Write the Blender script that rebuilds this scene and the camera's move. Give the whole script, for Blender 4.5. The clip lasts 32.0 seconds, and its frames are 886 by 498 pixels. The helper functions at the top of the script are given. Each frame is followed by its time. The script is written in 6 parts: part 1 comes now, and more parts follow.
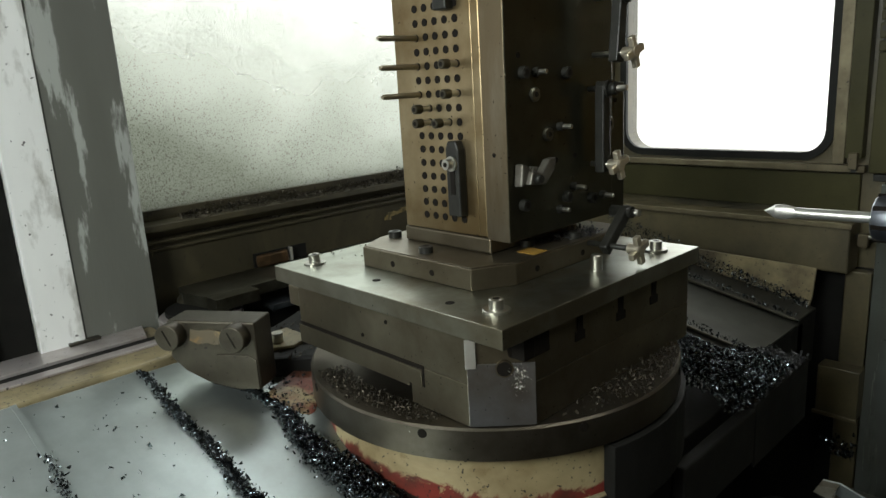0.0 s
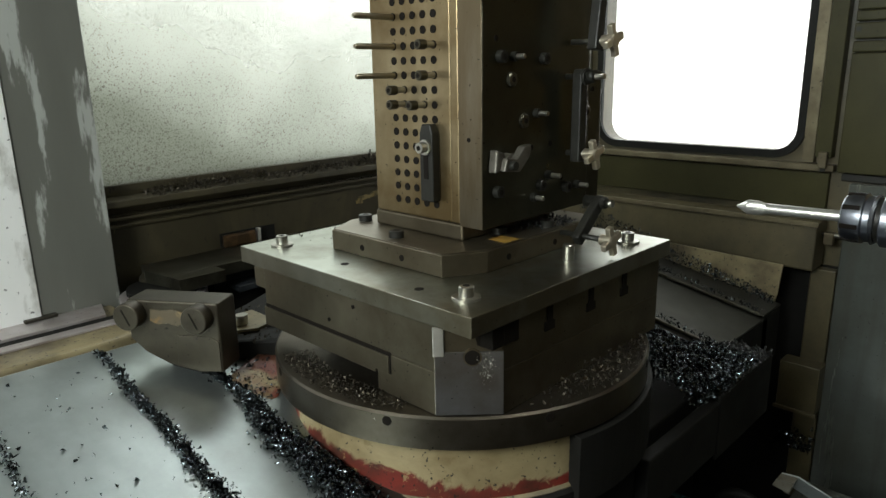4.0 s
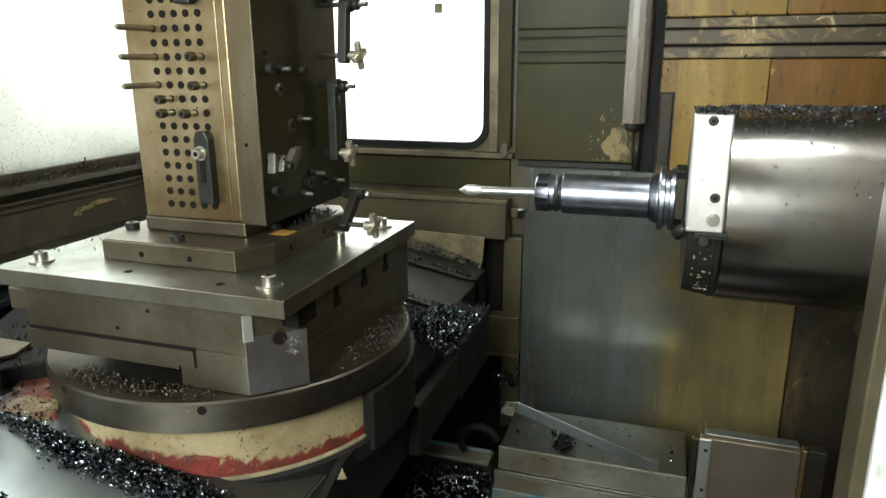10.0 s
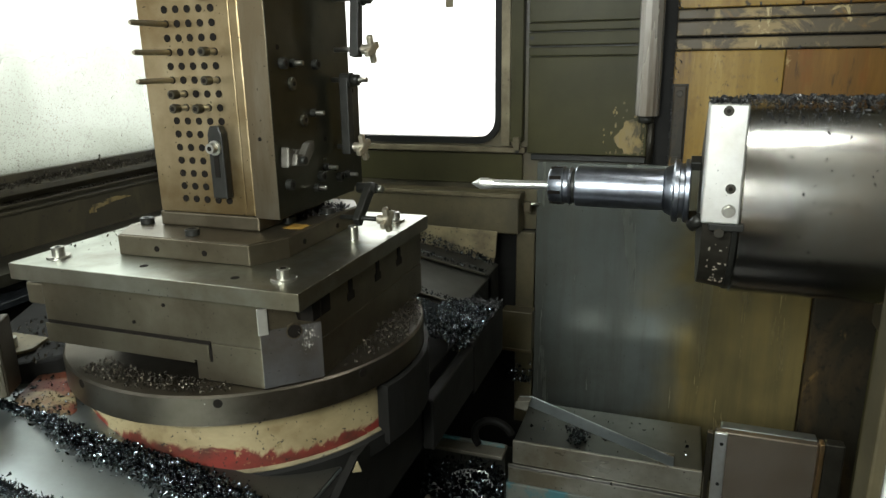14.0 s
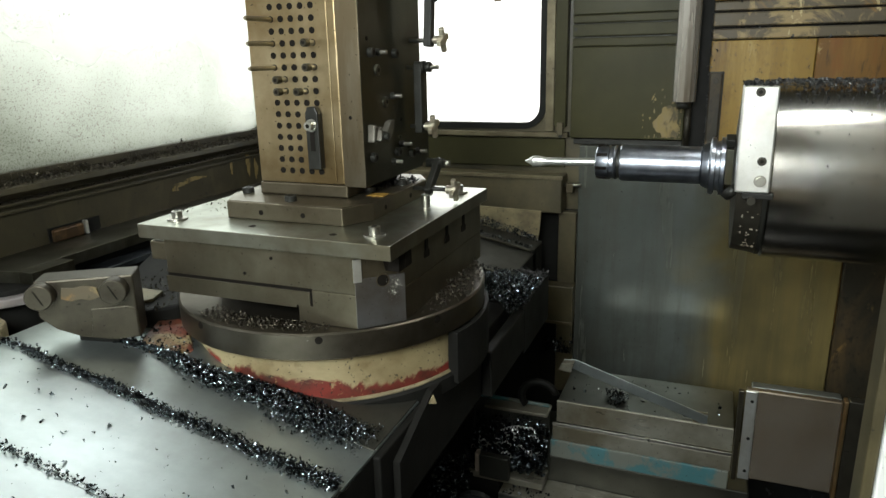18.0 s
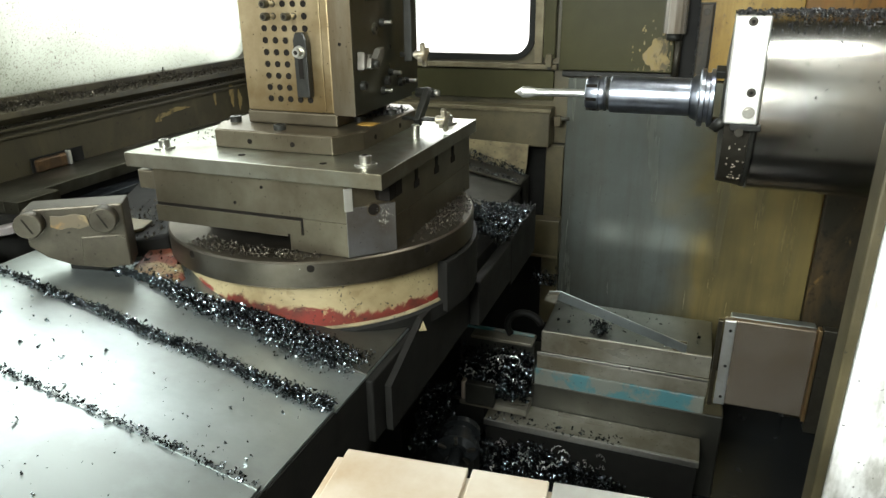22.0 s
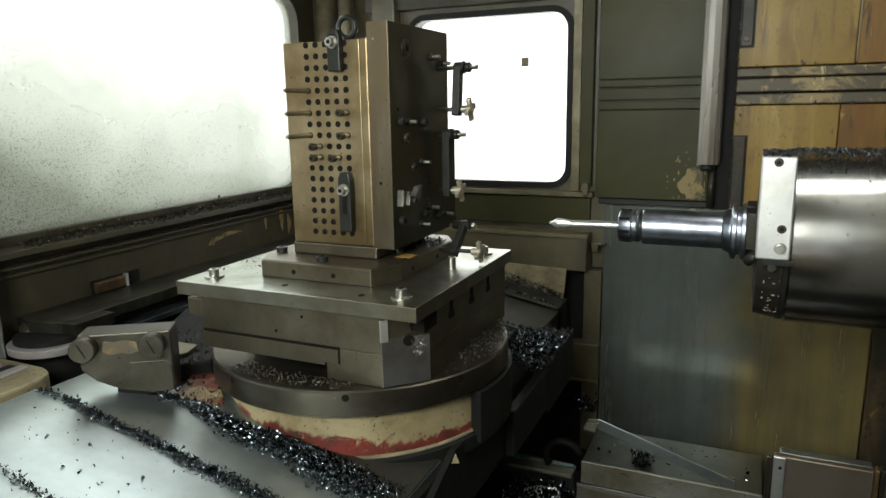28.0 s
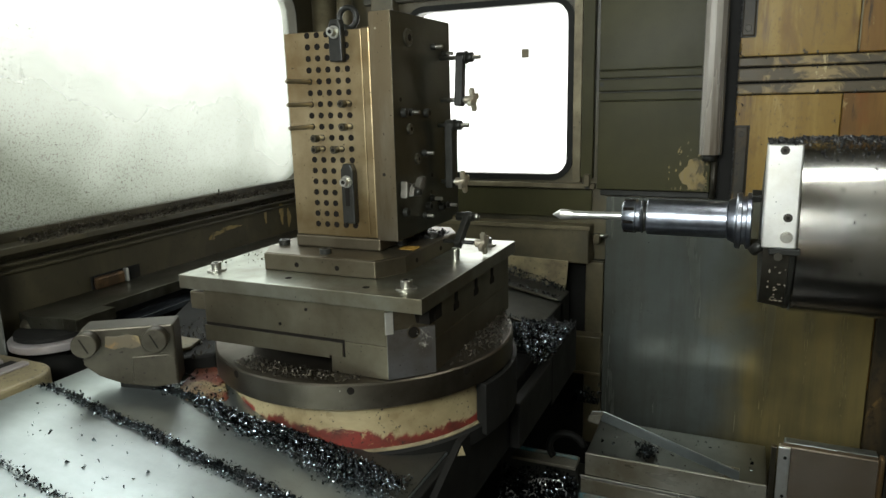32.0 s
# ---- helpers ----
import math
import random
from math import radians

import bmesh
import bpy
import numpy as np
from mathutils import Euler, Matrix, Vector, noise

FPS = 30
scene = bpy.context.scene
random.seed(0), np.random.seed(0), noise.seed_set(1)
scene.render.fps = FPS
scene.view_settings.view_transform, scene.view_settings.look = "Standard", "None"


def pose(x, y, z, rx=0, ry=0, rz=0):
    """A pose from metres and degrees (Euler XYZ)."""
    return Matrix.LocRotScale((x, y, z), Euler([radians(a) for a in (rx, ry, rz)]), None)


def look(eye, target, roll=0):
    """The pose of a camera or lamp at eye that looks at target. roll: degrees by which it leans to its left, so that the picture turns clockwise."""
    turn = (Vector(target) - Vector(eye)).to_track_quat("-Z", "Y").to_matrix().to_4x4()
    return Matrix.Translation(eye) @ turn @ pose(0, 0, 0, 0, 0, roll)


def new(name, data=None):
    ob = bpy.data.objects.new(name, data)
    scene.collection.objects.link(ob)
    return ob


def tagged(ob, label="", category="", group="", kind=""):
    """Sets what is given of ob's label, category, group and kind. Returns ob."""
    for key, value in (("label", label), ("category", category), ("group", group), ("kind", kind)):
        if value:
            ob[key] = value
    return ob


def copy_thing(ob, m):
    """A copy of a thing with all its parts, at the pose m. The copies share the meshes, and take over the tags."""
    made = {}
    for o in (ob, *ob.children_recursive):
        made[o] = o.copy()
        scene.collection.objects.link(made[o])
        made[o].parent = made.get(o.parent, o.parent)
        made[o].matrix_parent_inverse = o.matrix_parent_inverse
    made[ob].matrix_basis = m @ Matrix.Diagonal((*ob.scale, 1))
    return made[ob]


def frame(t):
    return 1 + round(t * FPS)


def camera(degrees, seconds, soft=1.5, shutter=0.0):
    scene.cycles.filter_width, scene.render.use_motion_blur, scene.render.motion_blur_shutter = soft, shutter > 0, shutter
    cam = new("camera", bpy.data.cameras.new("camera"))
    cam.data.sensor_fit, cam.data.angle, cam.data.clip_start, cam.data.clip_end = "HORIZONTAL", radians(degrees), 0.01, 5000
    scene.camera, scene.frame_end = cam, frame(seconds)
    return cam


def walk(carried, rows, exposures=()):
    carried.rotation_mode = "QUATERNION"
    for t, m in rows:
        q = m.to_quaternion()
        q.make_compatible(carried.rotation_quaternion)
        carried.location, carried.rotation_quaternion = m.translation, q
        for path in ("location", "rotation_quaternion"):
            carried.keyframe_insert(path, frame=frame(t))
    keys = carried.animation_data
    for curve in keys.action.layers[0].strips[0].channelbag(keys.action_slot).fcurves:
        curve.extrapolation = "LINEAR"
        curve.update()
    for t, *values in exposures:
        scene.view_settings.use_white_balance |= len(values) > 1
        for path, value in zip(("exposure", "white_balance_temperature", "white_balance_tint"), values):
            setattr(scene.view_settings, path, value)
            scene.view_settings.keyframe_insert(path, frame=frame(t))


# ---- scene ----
cam = camera(65.9, 32.0)
PATH = [
    (0, (0.742, -0.794, 1.275), (-0.678, 0.534, 0.807), -3.4),
    (0.5, (0.744, -0.766, 1.276), (-0.677, 0.552, 0.781), -2.5),
    (1, (0.744, -0.734, 1.271), (-0.699, 0.554, 0.762), -2.8),
    (1.5, (0.741, -0.705, 1.265), (-0.711, 0.57, 0.751), -2.2),
    (2, (0.734, -0.68, 1.264), (-0.721, 0.588, 0.738), -1.8),
    (2.5, (0.735, -0.706, 1.26), (-0.688, 0.6, 0.743), -1.1),
    (4.5, (0.729, -0.806, 1.272), (-0.582, 0.615, 0.759), -1.5),
    (5, (0.728, -0.835, 1.273), (-0.494, 0.661, 0.755), -1.7),
    (5.5, (0.731, -0.864, 1.275), (-0.361, 0.727, 0.748), -1.3),
    (6, (0.733, -0.898, 1.278), (-0.301, 0.729, 0.742), -1.6),
    (6.5, (0.733, -0.92, 1.274), (-0.261, 0.728, 0.731), -2.1),
    (7, (0.732, -0.943, 1.272), (-0.259, 0.706, 0.723), -1.9),
    (7.5, (0.72, -0.978, 1.27), (-0.236, 0.689, 0.717), -1.7),
    (8, (0.722, -0.984, 1.27), (-0.235, 0.68, 0.709), -1.8),
    (8.5, (0.719, -0.983, 1.275), (-0.201, 0.697, 0.702), -2.3),
    (9, (0.717, -0.963, 1.29), (-0.03, 0.809, 0.741), -1.2),
    (9.5, (0.704, -0.969, 1.292), (0.093, 0.863, 0.774), -0.2),
    (10, (0.702, -0.966, 1.292), (0.094, 0.865, 0.766), -0.3),
    (10.5, (0.7, -0.964, 1.291), (0.052, 0.853, 0.766), -0.2),
    (11, (0.699, -0.965, 1.288), (0.022, 0.842, 0.765), -0.7),
    (11.5, (0.7, -0.964, 1.286), (0.024, 0.843, 0.757), -0.7),
    (12, (0.701, -0.964, 1.289), (0.041, 0.847, 0.755), -0.6),
    (12.5, (0.698, -0.965, 1.291), (0.047, 0.848, 0.754), -0.8),
    (13, (0.694, -0.969, 1.284), (0.059, 0.854, 0.761), -0.7),
    (13.5, (0.697, -0.965, 1.286), (0.056, 0.854, 0.756), -0.8),
    (15.5, (0.701, -1.01, 1.284), (0.071, 0.81, 0.747), -1.3),
    (16, (0.697, -1.037, 1.278), (0.049, 0.778, 0.743), -1.2),
    (16.5, (0.704, -1.061, 1.28), (0.044, 0.748, 0.741), -1.5),
    (17, (0.704, -1.085, 1.283), (0.041, 0.723, 0.742), -1.3),
    (17.5, (0.7, -1.117, 1.285), (0.02, 0.684, 0.743), -1.4),
    (18, (0.697, -1.147, 1.28), (-0.02, 0.637, 0.729), -1.3),
    (18.5, (0.697, -1.167, 1.277), (-0.025, 0.622, 0.749), -0.3),
    (19, (0.694, -1.151, 1.277), (-0.047, 0.609, 0.682), -1.9),
    (19.5, (0.693, -1.151, 1.272), (0.03, 0.619, 0.618), -0.7),
    (20, (0.69, -1.149, 1.272), (0.051, 0.618, 0.587), -0.1),
    (20.5, (0.686, -1.152, 1.262), (0.069, 0.61, 0.544), 0.1),
    (21, (0.691, -1.153, 1.265), (0.101, 0.601, 0.507), -0.1),
    (21.5, (0.694, -1.158, 1.274), (0.102, 0.597, 0.519), -0.1),
    (22, (0.692, -1.164, 1.271), (0.037, 0.581, 0.546), -0.7),
    (22.5, (0.696, -1.171, 1.282), (-0.031, 0.564, 0.604), -1.6),
    (23, (0.702, -1.171, 1.292), (-0.113, 0.58, 0.771), -1.8),
    (23.5, (0.703, -1.187, 1.302), (-0.136, 0.58, 0.882), -2.4),
    (24, (0.707, -1.192, 1.298), (-0.124, 0.582, 0.895), -1.9),
    (24.5, (0.707, -1.188, 1.3), (-0.096, 0.594, 0.875), -1.3),
    (26.5, (0.711, -1.179, 1.305), (-0.09, 0.609, 0.9), -1.1),
    (27, (0.712, -1.178, 1.306), (-0.088, 0.612, 0.914), -1.0),
    (27.5, (0.712, -1.18, 1.304), (-0.087, 0.611, 0.909), -1.1),
    (28, (0.715, -1.176, 1.311), (-0.088, 0.609, 0.902), -1.0),
    (28.5, (0.711, -1.177, 1.303), (-0.093, 0.61, 0.9), -1.1),
    (29, (0.714, -1.176, 1.308), (-0.097, 0.604, 0.892), -0.9),
    (29.5, (0.711, -1.178, 1.303), (-0.107, 0.6, 0.89), -0.5),
    (30, (0.705, -1.177, 1.306), (-0.188, 0.562, 0.889), -2.0),
    (30.5, (0.702, -1.176, 1.304), (-0.13, 0.596, 0.893), -1.2),
    (31, (0.702, -1.174, 1.307), (-0.105, 0.608, 0.89), -1.4),
    (31.5, (0.701, -1.174, 1.303), (-0.101, 0.61, 0.887), -1.3),
    (32, (0.701, -1.174, 1.303), (-0.096, 0.613, 0.879), -1.4),
]
EXPOSURES = [(0, 0.05), (2.5, 0.0), (5, 0.25), (7, 0.85), (8, 0.9), (9, 0.68), (9.6, 0.78), (10.2, 0.76), (11.5, 0.48), (13.5, 0.45), (18.5, 0.42), (20, 0.68), (21, 1.05), (22, 1.08), (23, 0.95), (24, 0.55), (26.5, 0.22), (32, 0.22)]
walk(cam, [(t, look(eye, target, roll)) for t, eye, target, roll in PATH], EXPOSURES)

# ---- world, light, exposure ----
world = bpy.data.worlds.new("hall_light")
scene.world = world
world.use_nodes = True
world.node_tree.nodes["Background"].inputs[0].default_value = (0.95, 1.0, 0.99, 1)
world.node_tree.nodes["Background"].inputs[1].default_value = 0.35


def area_lamp(name, eye, target, sx, sy, watts, colour):
    data = bpy.data.lights.new(name, "AREA")
    data.shape, data.size, data.size_y, data.energy, data.color = "RECTANGLE", sx, sy, watts, colour
    ob = new(name, data)
    ob.matrix_world = look(eye, target)
    return ob


# daylight through the windows, hall light through the door, an added side fill, and two work lamps out of sight
area_lamp("side_window_light", (-0.885, 0.30, 1.38), (0.0, 0.30, 1.38), 1.7, 1.1, 20, (0.93, 1.0, 0.99))
# fill lamp in an unseen opening, added to brighten the way covers
area_lamp("side_fill_light", (-0.92, -1.02, 1.50), (0.0, -1.02, 1.50), 0.9, 1.2, 3, (0.95, 1.0, 0.99))
area_lamp("rear_window_light", (-0.14, 1.21, 1.34), (-0.14, 0.0, 1.34), 1.1, 1.1, 6.5, (0.95, 1.0, 0.97))
area_lamp("door_light", (0.32, -1.75, 1.72), (0.75, 0.3, 0.35), 0.8, 0.6, 38, (0.94, 1.0, 0.97))
area_lamp("side_work_lamp_light", (-0.735, 0.0, 1.87), (0.0, -0.25, 1.0), 0.95, 0.16, 3.4, (0.94, 1.0, 1.0))
area_lamp("spindle_work_lamp_light", (0.88, 0.03, 2.085), (0.80, 0.22, 0.5), 0.40, 0.16, 4.2, (0.98, 1.0, 0.95))

# ---- materials ----


def material(name, base, rough=0.5, metal=0.0, second=None, scale=30.0, amount=0.5, stain=None, stain_scale=5.0,
             stain_amount=0.5, bump=0.0, bump_scale=200.0, stretch=(1, 1, 1), rough_var=0.15, random_tone=0.0, spec=0.5, stain_soft=0.25,
             stain_run=False, spots=0.0, spot_scale=160.0, spot_tone=(0.012, 0.010, 0.008), wavy=0.0):
    """Two scales of variation over object coordinates: fine grain between base and second, and large stains."""
    m = bpy.data.materials.new(name)
    m.use_nodes = True
    nt = m.node_tree
    n, l = nt.nodes, nt.links
    bsdf = n["Principled BSDF"]
    bsdf.inputs["Metallic"].default_value = metal
    bsdf.inputs["Specular IOR Level"].default_value = spec
    tex = n.new("ShaderNodeTexCoord")
    mp = n.new("ShaderNodeMapping")
    mp.inputs["Scale"].default_value = stretch
    l.new(tex.outputs["Object"], mp.inputs["Vector"])
    fine = n.new("ShaderNodeTexNoise")
    fine.inputs["Scale"].default_value, fine.inputs["Detail"].default_value = scale, 6.0
    l.new(mp.outputs[0], fine.inputs["Vector"])
    ramp = n.new("ShaderNodeValToRGB")
    ramp.color_ramp.elements[0].position, ramp.color_ramp.elements[1].position = 0.5 - amount / 2, 0.5 + amount / 2
    ramp.color_ramp.elements[0].color = (*base, 1)
    ramp.color_ramp.elements[1].color = (*(second or [min(1, c * 1.35) for c in base]), 1)
    l.new(fine.outputs["Fac"], ramp.inputs[0])
    colour = ramp.outputs[0]
    if stain:
        big = n.new("ShaderNodeTexNoise")
        big.inputs["Scale"].default_value, big.inputs["Detail"].default_value = stain_scale, 8.0
        big.inputs["Roughness"].default_value = 0.62
        l.new(mp.outputs[0] if stain_run else tex.outputs["Object"], big.inputs["Vector"])
        br = n.new("ShaderNodeValToRGB")
        br.color_ramp.elements[0].position, br.color_ramp.elements[1].position = 0.58 - stain_amount / 2, 0.58 - stain_amount / 2 + stain_soft
        br.color_ramp.elements[1].color = (0.85, 0.85, 0.85, 1)
        l.new(big.outputs["Fac"], br.inputs[0])
        mix = n.new("ShaderNodeMix")
        mix.data_type = "RGBA"
        l.new(br.outputs[0], mix.inputs["Factor"])
        l.new(colour, mix.inputs["A"])
        mix.inputs["B"].default_value = (*stain, 1)
        colour = mix.outputs["Result"]
    if spots:  # specks of swarf and oil
        sn, sr, sm = n.new("ShaderNodeTexNoise"), n.new("ShaderNodeMapRange"), n.new("ShaderNodeMix")
        sn.inputs["Scale"].default_value, sn.inputs["Detail"].default_value = spot_scale, 2.5
        l.new(tex.outputs["Object"], sn.inputs["Vector"])
        sr.inputs["From Min"].default_value, sr.inputs["From Max"].default_value = 0.75 - spots, 0.79 - spots
        sr.inputs["To Max"].default_value = 0.9
        l.new(sn.outputs["Fac"], sr.inputs[0])
        sm.data_type = "RGBA"
        l.new(sr.outputs[0], sm.inputs["Factor"])
        l.new(colour, sm.inputs["A"])
        sm.inputs["B"].default_value = (*spot_tone, 1)
        colour = sm.outputs["Result"]
    if random_tone:
        info = n.new("ShaderNodeNewGeometry")
        hsv = n.new("ShaderNodeHueSaturation")
        mr = n.new("ShaderNodeMapRange")
        mr.inputs["To Min"].default_value, mr.inputs["To Max"].default_value = 1 - random_tone, 1 + random_tone
        l.new(info.outputs["Random Per Island"], mr.inputs[0])
        l.new(mr.outputs[0], hsv.inputs["Value"])
        l.new(colour, hsv.inputs["Color"])
        colour = hsv.outputs[0]
    l.new(colour, bsdf.inputs["Base Color"])
    rr = n.new("ShaderNodeMapRange")
    rr.inputs["To Min"].default_value, rr.inputs["To Max"].default_value = max(0.03, rough - rough_var), min(1, rough + rough_var)
    rn = n.new("ShaderNodeTexNoise")
    rn.inputs["Scale"].default_value, rn.inputs["Detail"].default_value = scale * 0.4, 5.0
    l.new(mp.outputs[0], rn.inputs["Vector"])
    l.new(rn.outputs["Fac"], rr.inputs[0])
    l.new(rr.outputs[0], bsdf.inputs["Roughness"])
    if bump:
        bn = n.new("ShaderNodeTexNoise")
        bn.inputs["Scale"].default_value, bn.inputs["Detail"].default_value = bump_scale, 4.0
        l.new(mp.outputs[0], bn.inputs["Vector"])
        b = n.new("ShaderNodeBump")
        b.inputs["Strength"].default_value, b.inputs["Distance"].default_value = bump, 0.001
        l.new(bn.outputs["Fac"], b.inputs["Height"])
        l.new(b.outputs[0], bsdf.inputs["Normal"])
        if wavy:  # sheet that is not quite flat
            wn, wb = n.new("ShaderNodeTexNoise"), n.new("ShaderNodeBump")
            wn.inputs["Scale"].default_value, wn.inputs["Detail"].default_value = 5.0, 2.0
            wb.inputs["Strength"].default_value, wb.inputs["Distance"].default_value = wavy, 0.02
            l.new(tex.outputs["Object"], wn.inputs["Vector"])
            l.new(wn.outputs["Fac"], wb.inputs["Height"])
            l.new(b.outputs[0], wb.inputs["Normal"])
            l.new(wb.outputs[0], bsdf.inputs["Normal"])
    return m


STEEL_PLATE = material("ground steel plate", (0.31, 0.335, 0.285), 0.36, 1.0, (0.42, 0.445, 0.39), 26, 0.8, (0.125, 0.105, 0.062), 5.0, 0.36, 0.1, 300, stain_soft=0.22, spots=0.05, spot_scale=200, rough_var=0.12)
STEEL_SIDE = material("oiled machined steel", (0.118, 0.103, 0.068), 0.38, 0.9, (0.255, 0.228, 0.168), 10, 0.9, (0.062, 0.046, 0.026), 4.5, 0.40, 0.15, 260, (1, 1, 0.40), spots=0.05, spot_scale=200, stain_soft=0.3)
BRASSY = material("oil-stained fixture steel", (0.235, 0.182, 0.098), 0.36, 0.95, (0.40, 0.33, 0.205), 14, 0.8, (0.125, 0.080, 0.030), 6, 0.52, 0.12, 240, (1, 1, 0.30), spots=0.045, stain_soft=0.3)
STRIP = material("planed steel edge", (0.20, 0.178, 0.130), 0.34, 1.0, (0.34, 0.31, 0.25), 22, 0.8, (0.115, 0.085, 0.045), 7, 0.46, 0.12, 260, (1, 1, 0.2), stain_run=True, spots=0.04, spot_scale=240)
DARK_STEEL = material("dark oiled steel", (0.036, 0.034, 0.026), 0.42, 0.6, (0.065, 0.060, 0.046), 30, 0.7, (0.022, 0.018, 0.012), 6, 0.42, 0.2, 220, spots=0.06)
BLACK_OXIDE = material("black oxide steel", (0.010, 0.010, 0.0085), 0.40, 0.15, (0.022, 0.022, 0.018), 90, 0.6, spec=0.28)
BOLT = material("zinc bolt steel", (0.34, 0.33, 0.29), 0.34, 1.0, (0.44, 0.43, 0.38), 120, 0.6)
STEEL_EDGE = material("dark edge steel", (0.165, 0.160, 0.125), 0.42, 0.9, (0.265, 0.26, 0.21), 12, 0.8, (0.09, 0.072, 0.042), 5, 0.42, 0.15, 240, spots=0.06, spot_scale=220, stain_soft=0.25)
# flat caps, slots and gaps: the dark inside of openings is painted
HOLE = material("dark opening face", (0.006, 0.005, 0.004), 0.6, 0.0, (0.010, 0.008, 0.006), 60, 0.6, spec=0.08)
PIN = material("polished pin steel", (0.25, 0.22, 0.155), 0.30, 0.95, (0.36, 0.32, 0.23), 20, 0.6)
KNOB = material("brassy nickel knob", (0.58, 0.53, 0.42), 0.32, 0.85, (0.48, 0.43, 0.33), 70, 0.6)
DISC = material("turned table steel", (0.118, 0.106, 0.084), 0.36, 0.95, (0.195, 0.180, 0.150), 18, 0.8, (0.060, 0.047, 0.030), 5, 0.42, 0.1, 300, spots=0.045, spot_scale=200, stain_soft=0.3)
CREAM = material("worn cream paint", (0.19, 0.155, 0.08), 0.45, 0.0, (0.30, 0.25, 0.14), 14, 0.7, (0.055, 0.042, 0.025), 9, 0.42, 0.3, 120, spots=0.10, spot_scale=140)
COVER = material("stainless way cover", (0.375, 0.425, 0.415), 0.36, 0.9, (0.46, 0.51, 0.50), 45, 0.7, (0.26, 0.28, 0.265), 3.2, 0.48, 0.06, 300, (0.3, 1, 1), 0.08, spots=0.015, wavy=0.05)
PALE = material("brown-grey brushed cover sheet", (0.42, 0.345, 0.26), 0.28, 0.45, (0.50, 0.42, 0.33), 20, 0.8, (0.23, 0.17, 0.105), 8, 0.34, 0.05, 300, (1, 1, 0.3), spots=0.06)
BOX_STEEL = material("polished way cover steel", (0.50, 0.43, 0.345), 0.24, 0.85, (0.60, 0.53, 0.44), 9, 0.8, (0.30, 0.215, 0.13), 4, 0.44, 0.05, 160, (1, 1, 0.4), 0.12, spots=0.06, spot_scale=110, wavy=0.03, stain_soft=0.3)
COVER_RIGHT = material("oily steel column cover", (0.215, 0.205, 0.165), 0.30, 0.5, (0.33, 0.32, 0.27), 22, 0.8, (0.115, 0.095, 0.058), 5, 0.42, 0.1, 300, (0.35, 1, 1), spots=0.06, stain_soft=0.25)
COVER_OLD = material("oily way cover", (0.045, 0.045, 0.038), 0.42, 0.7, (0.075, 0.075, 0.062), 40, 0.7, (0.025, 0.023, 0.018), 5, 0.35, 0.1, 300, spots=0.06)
WALL = material("oil-filmed enclosure paint", (0.078, 0.065, 0.032), 0.40, 0.0, (0.118, 0.098, 0.052), 12, 0.8, (0.032, 0.027, 0.014), 3.2, 0.42, 0.1, 160, stain_soft=0.2, spots=0.07)
WALL_GREY = material("olive enclosure paint", (0.037, 0.034, 0.0125), 0.42, 0.0, (0.055, 0.051, 0.021), 8, 0.8, (0.020, 0.019, 0.008), 2.5, 0.42, 0.1, 160, spots=0.06, spec=0.14, stain_soft=0.3)


def layered_paint(name, layers, base, rough, spots):
    """Old paint with drips and flakes: each layer (colour, scale, stretch along z, from, to, distortion) covers the one below."""
    m = bpy.data.materials.new(name)
    m.use_nodes = True
    n, l = m.node_tree.nodes, m.node_tree.links
    bsdf = n["Principled BSDF"]
    bsdf.inputs["Specular IOR Level"].default_value = 0.3
    tex = n.new("ShaderNodeTexCoord")
    rgb = n.new("ShaderNodeRGB")
    rgb.outputs[0].default_value = (*base, 1)
    colour = rgb.outputs[0]
    for k, (tone, scale, stretch, lo, hi, warp) in enumerate(layers):
        mp, ns, mr, mx = n.new("ShaderNodeMapping"), n.new("ShaderNodeTexNoise"), n.new("ShaderNodeMapRange"), n.new("ShaderNodeMix")
        mp.inputs["Scale"].default_value, mp.inputs["Location"].default_value = (1, 1, stretch), (3.1 * k, 0, 1.7 * k)
        ns.inputs["Scale"].default_value, ns.inputs["Detail"].default_value = scale, 9.0
        ns.inputs["Roughness"].default_value, ns.inputs["Distortion"].default_value = 0.64, warp
        mr.inputs["From Min"].default_value, mr.inputs["From Max"].default_value = lo, hi
        mr.inputs["To Max"].default_value = 0.92
        l.new(tex.outputs["Object"], mp.inputs["Vector"])
        l.new(mp.outputs[0], ns.inputs["Vector"])
        l.new(ns.outputs["Fac"], mr.inputs[0])
        mx.data_type = "RGBA"
        l.new(mr.outputs[0], mx.inputs["Factor"])
        l.new(colour, mx.inputs["A"])
        mx.inputs["B"].default_value = (*tone, 1)
        colour = mx.outputs["Result"]
    l.new(colour, bsdf.inputs["Base Color"])
    rn, rr, bn = n.new("ShaderNodeTexNoise"), n.new("ShaderNodeMapRange"), n.new("ShaderNodeBump")
    rn.inputs["Scale"].default_value, rn.inputs["Detail"].default_value = 25.0, 8.0
    rr.inputs["To Min"].default_value, rr.inputs["To Max"].default_value = rough - 0.14, rough + 0.2
    bn.inputs["Strength"].default_value, bn.inputs["Distance"].default_value = 0.35, 0.001
    l.new(tex.outputs["Object"], rn.inputs["Vector"])
    l.new(rn.outputs["Fac"], rr.inputs[0])
    l.new(rr.outputs[0], bsdf.inputs["Roughness"])
    l.new(rn.outputs["Fac"], bn.inputs["Height"])
    l.new(bn.outputs[0], bsdf.inputs["Normal"])
    return m


